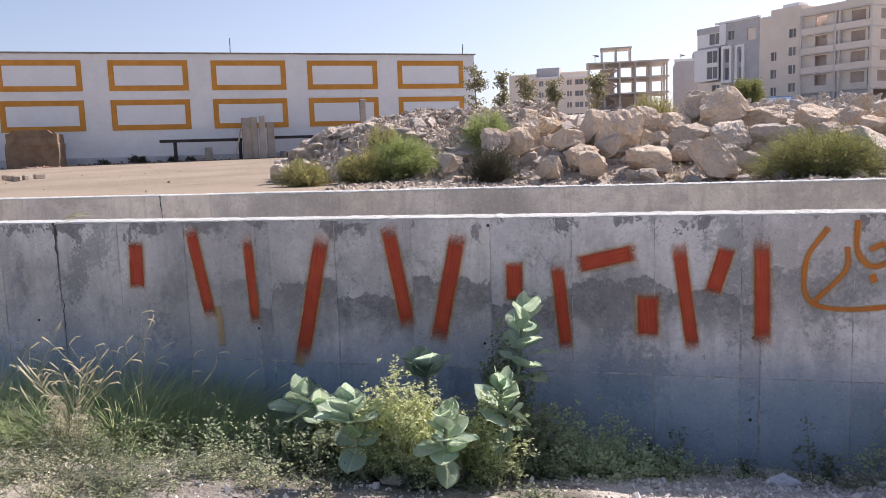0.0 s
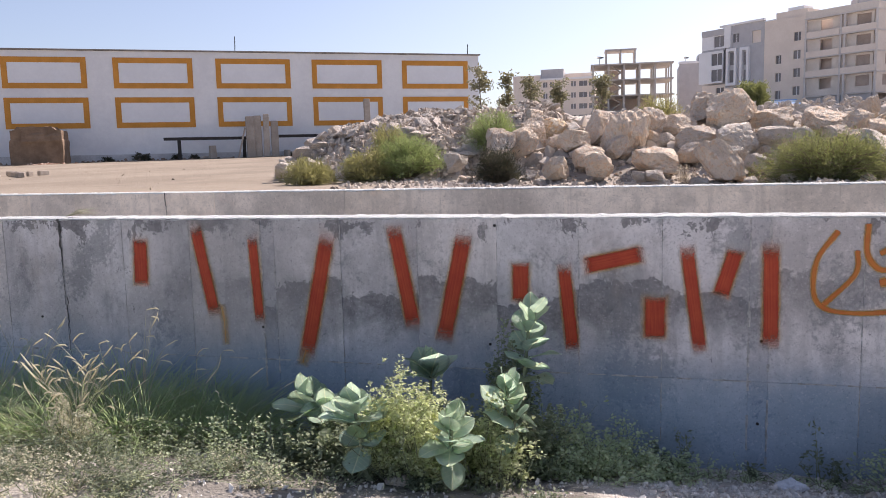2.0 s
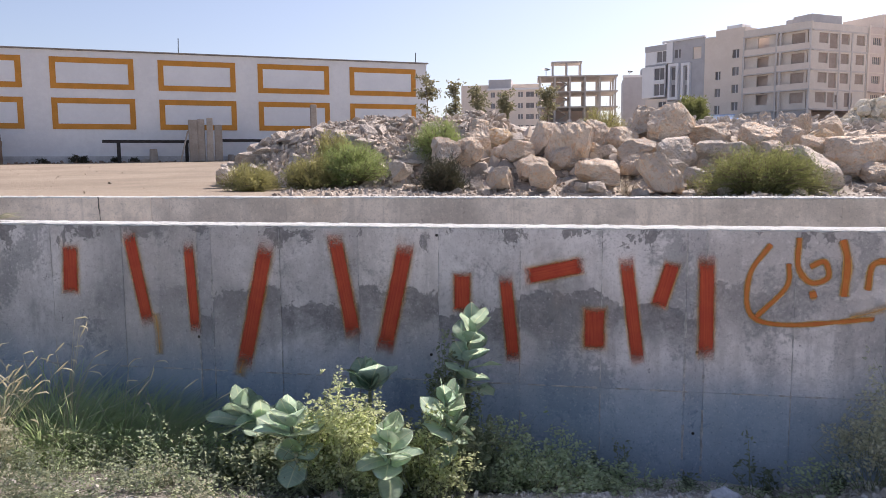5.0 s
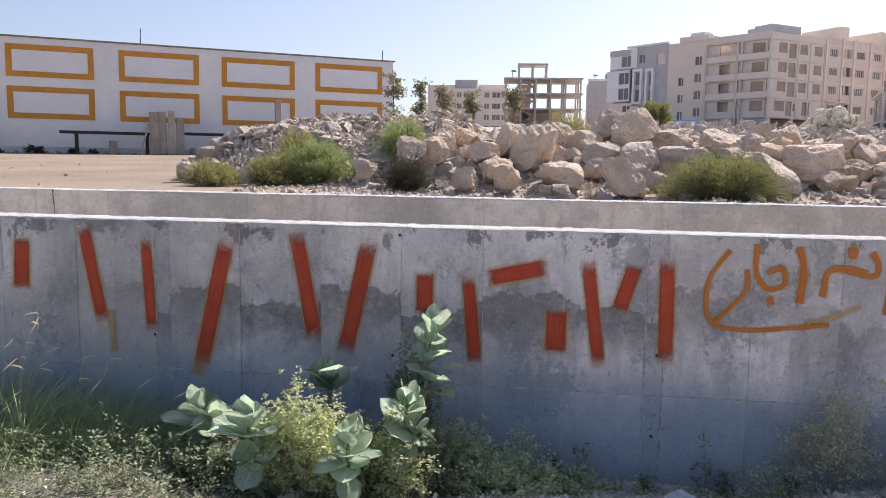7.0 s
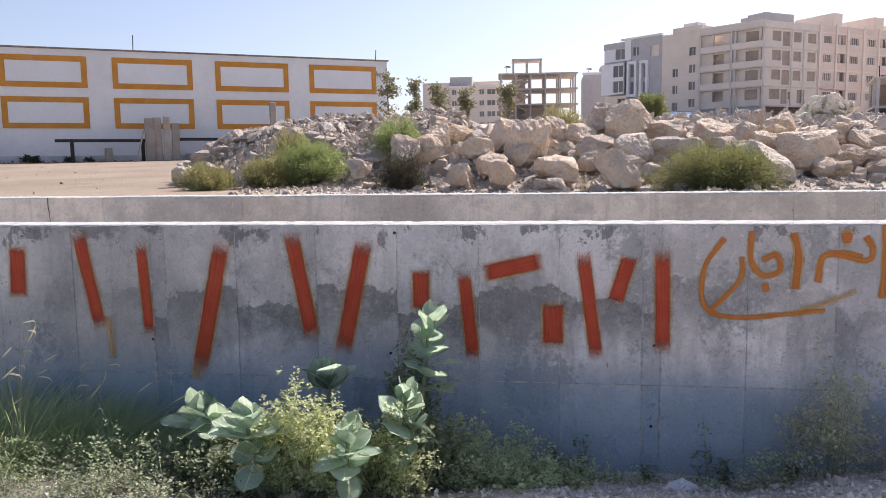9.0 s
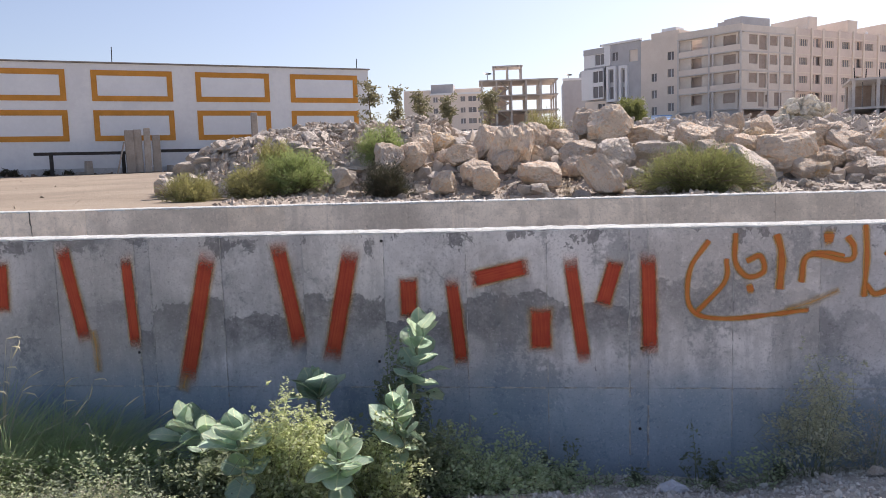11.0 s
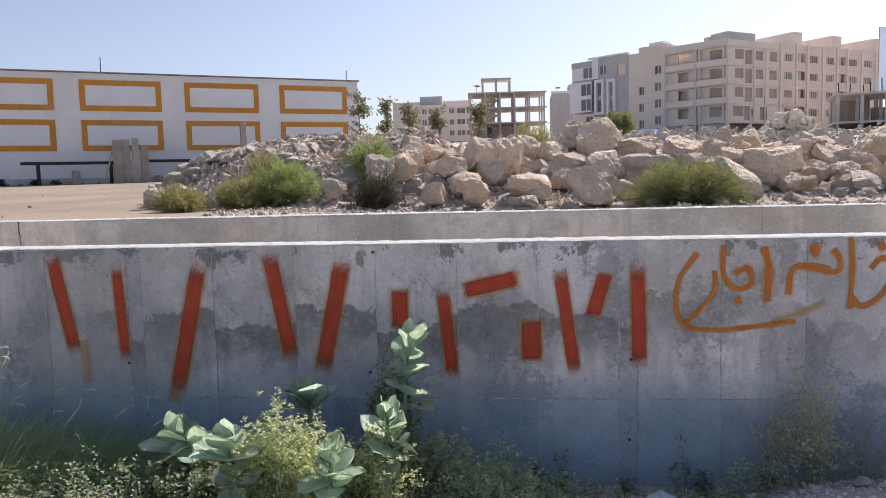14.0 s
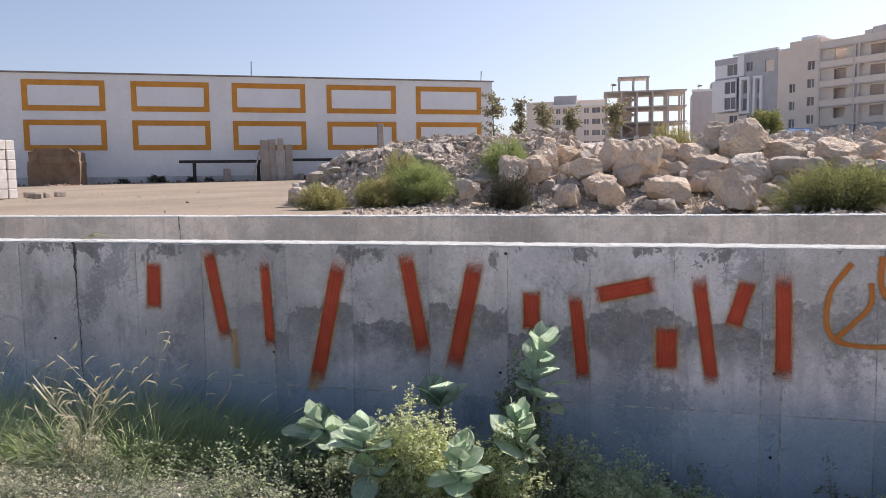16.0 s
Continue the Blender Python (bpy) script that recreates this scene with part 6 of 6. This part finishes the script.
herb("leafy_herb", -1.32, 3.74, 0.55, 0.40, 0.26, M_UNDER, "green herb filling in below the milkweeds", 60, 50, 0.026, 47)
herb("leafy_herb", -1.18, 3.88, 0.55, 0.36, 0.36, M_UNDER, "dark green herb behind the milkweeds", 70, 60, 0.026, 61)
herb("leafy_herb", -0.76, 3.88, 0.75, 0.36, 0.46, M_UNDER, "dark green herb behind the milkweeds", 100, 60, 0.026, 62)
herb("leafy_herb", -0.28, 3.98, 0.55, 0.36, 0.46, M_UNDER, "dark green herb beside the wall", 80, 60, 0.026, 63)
mats = []
r = random.Random(61)
while len(mats) < 3800:
    x, y = r.uniform(-4.8, 0.2), r.uniform(2.5, 4.3)
    if noise.noise((x * 1.6, y * 1.6, 0)) < -0.15:
        continue
    mats.append(place((x, y, near_height(x, y) + r.uniform(0.002, 0.015)), (r.gauss(0, 1), r.gauss(0, 1), r.gauss(0.12, 0.15)), r.uniform(0.02, 0.09), r.uniform(0, 6.3)))
solo("dry_litter", swarm("dry_litter", [BLADE], mats, M_STRAW), None, "dry straw and leaf litter on the verge", "litter", kind="stuff")

# stones of the verge
mats = []
r = random.Random(9)
while len(mats) < 22000:
    x, y = r.uniform(-4.8, 4.5), r.uniform(3.0, 4.68)
    if x < 0.3 and r.random() < 0.78:
        continue
    s = r.choice((0.003, 0.004, 0.006, 0.008, 0.011, 0.017)) * r.uniform(0.7, 1.3)
    if r.random() < 0.03:
        s = r.uniform(0.018, 0.034)
    mats.append(tumble((x, y, near_height(x, y) + s * 0.2), s, r))
solo("verge_gravel", swarm("verge_gravel", chip, mats, M_GRAVEL), None, "grey crushed gravel on the verge below the wall", "gravel", kind="stuff")
for i, (x, y, s) in enumerate(((-0.81, 3.48, 0.085), (-0.28, 3.35, 0.05), (1.9, 4.12, 0.06), (2.2, 4.2, 0.07), (1.55, 4.3, 0.05), (2.9, 4.1, 0.08), (0.62, 4.35, 0.04), (3.3, 4.15, 0.06), (2.5, 4.05, 0.05))):
    o = solo("verge_stone", stone_bmesh(700 + i, s, s * 0.8, s * 0.55, 12, 1, 0.1), M_RUBBLE, "angular grey stone lying on the verge", "stone", (x, y, near_height(x, y) + s * 0.25), i * 50, "verge stones")
bag = stone_bmesh(720, 0.10, 0.07, 0.05, 18, 2, 0.22)
solo("plaster_lump", bag, simple("white_plaster_lump", (0.62, 0.63, 0.66), (0.78, 0.79, 0.82), 14, 0.8, 0.5), "white lump of hardened plaster on the gravel", "plaster lump", (1.16, 4.33, near_height(1.16, 4.33) + 0.03), 20)
tb = bmesh.new()
r = random.Random(31)
for i in range(9):
    a = r.uniform(-0.5, 0.6)
    l = r.uniform(0.10, 0.24)
    add_tube(tb, [(-0.06, r.uniform(-0.02, 0.02), 0.006), (0.02, r.uniform(-0.03, 0.03), 0.02 + 0.03 * r.random()), (l - 0.05, a * 0.1, 0.01 + 0.05 * r.random())], [0.004, 0.003, 0.001], 4)
for v in tb.verts:
    v.co *= 1.05
solo("dry_twigs", tb, M_STRAW, "bundle of pale dry twigs lying on the wall top", "twigs", (-3.70, 4.80, WALL_TOP + 0.006), 15)


def crack(wall, x, y, z0, z1, wide, seed):
    """A jagged open crack that follows a joint."""
    bm = bmesh.new()
    n = 46
    left, right = [], []
    for i in range(n + 1):
        z = z0 + (z1 - z0) * i / n
        c = x + 0.022 * noise.noise((seed, z * 5, 0)) + 0.012 * noise.noise((seed, z * 23, 3))
        w = wide * (0.35 + 0.9 * abs(noise.noise((seed, z * 9, 8)))) * (0.15 + 0.85 * (i / n) ** 2)
        left.append(bm.verts.new((c - w, y, z)))
        right.append(bm.verts.new((c + w * 0.8, y, z)))
    for i in range(n):
        bm.faces.new((left[i], right[i], right[i + 1], left[i + 1]))
    return part("crack", bm, M_CRACK, wall, "dark jagged crack")


M_CRACK = simple("crack_shadow", (0.05, 0.048, 0.045), (0.11, 0.105, 0.10), 40)
crack(wall_near, -3.765, WALL_Y - 0.0062, 1.40, 2.03, 0.022, 3)
crack(wall_near, -3.745, WALL_Y - 0.0064, 0.75, 1.45, 0.010, 4)
crack(wall_far, -3.86, FAR_Y - 0.0062, 1.2, 2.15, 0.009, 6)


# ---- sprayed marks on the near wall ----
def mark(x0, z0, x1, z1, w, material=None, label="red sprayed paint bar", mist=1.4):
    """A plain sprayed bar from one end to the other, with a dusting round it."""
    a, b = Vector((x0, 0, z0)), Vector((x1, 0, z1))
    d = (b - a).normalized()
    n = Vector((d.z, 0, -d.x))
    made = None
    for k, (grow, y, mat_) in enumerate(((mist, WALL_Y - 0.0065, M_MIST), (1.0, WALL_Y - 0.0085, material or M_RED))):
        bm = bmesh.new()
        e = d * w * (0.5 * grow)
        ww = n * (w * 0.5 * grow)
        vs = [bm.verts.new(p + Vector((0, y, 0))) for p in (a - e - ww, a - e + ww, b + e + ww, b + e - ww)]
        f = bm.faces.new(vs)
        uv = bm.loops.layers.uv.new("UVMap")
        for l, c in zip(f.loops, ((0, 0), (1, 0), (1, 1), (0, 1))):
            l[uv].uv = c
        made = part("paint_dusting" if k == 0 else "paint_bar", bm, mat_, wall_near, "faint orange overspray" if k == 0 else label)
    return made


mark(-3.09, 1.84, -3.10, 1.60, 0.13)
mark(-2.64, 1.96, -2.53, 1.38, 0.10)
mark(-2.21, 1.90, -2.18, 1.33, 0.08)
mark(-1.66, 1.90, -1.84, 1.10, 0.12)
mark(-1.19, 1.95, -1.08, 1.34, 0.11)
mark(-0.73, 1.90, -0.87, 1.26, 0.12)
mark(-0.37, 1.70, -0.37, 1.55, 0.12)
mark(-0.10, 1.72, -0.05, 1.22, 0.09)
mark(0.33, 1.80, 0.06, 1.74, 0.11)
mark(0.44, 1.49, 0.44, 1.35, 0.14)
mark(0.62, 1.84, 0.70, 1.23, 0.09)
mark(0.88, 1.80, 0.82, 1.60, 0.10)
mark(1.08, 1.85, 1.09, 1.29, 0.10)
def stroke(points, w, layer, dusting=2.0, faded=False):
    """One sweep of the spray can: a soft-edged ribbon on a smooth line through a few points, with a yellow dusting under it."""
    w = w * 0.84
    p = [Vector((x, 0, z)) for x, z in points]
    p = [p[0] * 2 - p[1]] + p + [p[-1] * 2 - p[-2]]
    line = []
    for a, b, c, d in zip(p, p[1:], p[2:], p[3:]):
        for i in range(10):
            t = i / 10
            line.append(0.5 * (2 * b + (c - a) * t + (2 * a - 5 * b + 4 * c - d) * t * t + (3 * b - a - 3 * c + d) * t ** 3))
    line.append(p[-2])
    run = [0.0]
    for a, b in zip(line, line[1:]):
        run.append(run[-1] + (b - a).length)
    for grow, y, mat_, name in ((dusting, WALL_Y - 0.0066 - 0.0001 * layer, M_DRIP if faded else M_MIST, "paint_dusting"), (1.0, WALL_Y - 0.0086 - 0.0002 * layer, M_ORANGE, "letter_stroke")):
        if faded and grow == 1.0:
            continue
        bm = bmesh.new()
        uv = bm.loops.layers.uv.new("UVMap")
        rows = []
        for i, q in enumerate(line):
            d = (line[min(i + 1, len(line) - 1)] - line[max(i - 1, 0)]).normalized()
            n = Vector((d.z, 0, -d.x)) * (w * 0.5 * grow * (0.9 + 0.25 * noise.noise((q.x * 9, layer, q.z * 9))))
            near = min(run[i], run[-1] - run[i]) / (w * 1.2)
            rows.append((bm.verts.new(q - n + Vector((0, y, 0))), bm.verts.new(q + n + Vector((0, y, 0))), 0.5 if near > 0.45 else (near + 0.05)))
        for a, b in zip(rows, rows[1:]):
            f = bm.faces.new((a[0], a[1], b[1], b[0]))
            for l, c in zip(f.loops, ((0, a[2]), (1, a[2]), (1, b[2]), (0, b[2]))):
                l[uv].uv = c
        part(name, bm, mat_, wall_near, "faint yellow overspray" if grow > 1 else "orange sprayed handwriting stroke")


# two handwritten Persian words, "rental house", read from right to left
stroke([(2.41, 1.84), (2.47, 1.90), (2.53, 1.87), (2.52, 1.76), (2.45, 1.66), (2.36, 1.62), (2.31, 1.68)], 0.036, 0)
stroke([(2.30, 2.025), (2.31, 1.84), (2.30, 1.60)], 0.036, 1, 2.2)
stroke([(2.20, 1.96), (2.24, 1.89), (2.21, 1.82), (1.99, 1.85), (1.95, 1.69)], 0.040, 2)
stroke([(2.19, 1.845), (2.10, 1.865), (2.00, 1.865)], 0.026, 3)
stroke([(2.07, 1.948), (2.10, 1.952), (2.13, 1.948)], 0.075, 4)
stroke([(1.81, 1.98), (1.84, 1.85), (1.83, 1.65)], 0.052, 5, 1.9)
stroke([(1.58, 1.99), (1.58, 1.82), (1.65, 1.73), (1.74, 1.76), (1.72, 1.85), (1.64, 1.82)], 0.040, 6)
stroke([(1.53, 1.84), (1.52, 1.70), (1.36, 1.52)], 0.034, 7, 2.0)
stroke([(1.43, 1.95), (1.32, 1.77), (1.33, 1.54), (1.53, 1.48), (2.00, 1.53)], 0.034, 8)
stroke([(1.86, 1.53), (2.02, 1.58), (2.17, 1.65)], 0.045, 11, 2.0, True)
stroke([(-2.47, 1.44), (-2.455, 1.30), (-2.45, 1.14)], 0.050, 12, 2.4, True)
stroke([(-1.83, 1.16), (-1.86, 1.08), (-1.88, 1.01)], 0.085, 13, 1.9, True)
for i, (x, z) in enumerate(((2.47, 1.97), (1.665, 1.66))):
    stroke([(x - 0.022, z - 0.004), (x, z), (x + 0.022, z + 0.006)], 0.058, 9 + i)


# ---- cast panels of the two walls ----
def panels(wall, y0, joints, levels, material, proud):
    """Shutter panels, each a little out of line with the next; thin recessed joints between them."""
    r = random.Random(int(y0 * 10))
    for a, b in zip(joints, joints[1:]):
        for z0, z1 in zip(levels, levels[1:]):
            p = r.uniform(0, proud)
            g = 0.0012
            bm = box(a + g, b - g, y0 - p, y0 + 0.03, z0 + g, z1 - g)
            bmesh.ops.bevel(bm, geom=[e for e in bm.edges if all(v.co.y < y0 + 0.01 for v in e.verts)], offset=0.0012, segments=1, affect="EDGES")
            part("panel", bm, material, wall)


NEAR_JOINTS = [-9.0, -8.4] + [-7.86 + 0.513 * k for k in range(8)] + [-3.76, -3.24, -2.70, -2.15, -2.05, -1.57, -1.04, -0.52, -0.01, 0.48, 0.97, 1.08, 1.57, 2.06, 2.55, 2.64] + [3.15 + 0.51 * k for k in range(12)]
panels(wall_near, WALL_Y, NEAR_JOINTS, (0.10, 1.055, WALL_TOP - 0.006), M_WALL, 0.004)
FAR_JOINTS = [-12.9 + 0.503 * k for k in range(18)] + [-3.86, -3.36, -2.92, -2.43, -2.11, -1.62, -1.22, -0.73, -0.24, 0.24, 0.75, 1.28, 1.76, 2.24, 2.81] + [3.3 + 0.49 * k for k in range(20)]
panels(wall_far, FAR_Y, FAR_JOINTS, (0.4, 1.15, FAR_TOP - 0.006), M_FARWALL, 0.004)
M_FIN = simple("joint_mortar", (0.30, 0.295, 0.285), (0.58, 0.57, 0.55), 22, 0.92, 0.8, 0.01)


def fin(wall, a, b, wide, seed):
    """A ragged mortar fin left in a joint, from a to b in the plane of the wall, broken off in places."""
    a, b = Vector((a[0], 0, a[1])), Vector((b[0], 0, b[1]))
    d = (b - a).normalized()
    n = Vector((d.z, 0, -d.x))
    bm = bmesh.new()
    last = None
    count = int((b - a).length / 0.012)
    for i in range(count + 1):
        p = a.lerp(b, i / count)
        k = noise.noise((seed * 3.1, i * 0.11, 0)) + 0.5 * noise.noise((seed, i * 0.45, 5))
        if k < -0.12:
            last = None
            continue
        w = wide * (0.35 + 0.8 * abs(noise.noise((seed, i * 0.31, 9))) + 0.4 * abs(noise.noise((seed, i * 0.9, 2))))
        s = 0.3 * wide * noise.noise((seed, i * 0.2, 3))
        row = [bm.verts.new(p + n * (s - w) + Vector((0, WALL_Y - 0.0043, 0))), bm.verts.new(p + n * s + Vector((0, WALL_Y - 0.0060, 0))), bm.verts.new(p + n * (s + w) + Vector((0, WALL_Y - 0.0043, 0)))]
        if last:
            for j in range(2):
                bm.faces.new((last[j], last[j + 1], row[j + 1], row[j]))
        last = row
    bmesh.ops.delete(bm, geom=[v for v in bm.verts if not v.link_faces], context="VERTS")
    part("mortar_fin", bm, M_FIN, wall, "ragged mortar fin in a joint")


for i, x in enumerate(j for j in NEAR_JOINTS if -5 < j < 5):
    strong = 0.012 if any(abs(x - q) < 0.02 for q in (-2.15, -2.05, 0.97, 1.08, 2.55, 2.64)) else 0.006
    fin(wall_near, (x, 0.55), (x, 2.01), strong, i + 1)
fin(wall_near, (-5.0, 1.055), (5.0, 1.055), 0.009, 77)
for x, z in ((1.04, 1.30), (-2.16, 1.28), (-0.53, 1.98), (-3.98, 1.30), (2.67, 1.33), (-0.57, 1.22), (1.03, 0.80)):
    part("tie_hole", add_tube(bmesh.new(), [(x, WALL_Y - 0.0062, z), (x, WALL_Y + 0.01, z)], 0.0095, 10), M_BLACK, wall_near, "dark shutter tie hole")
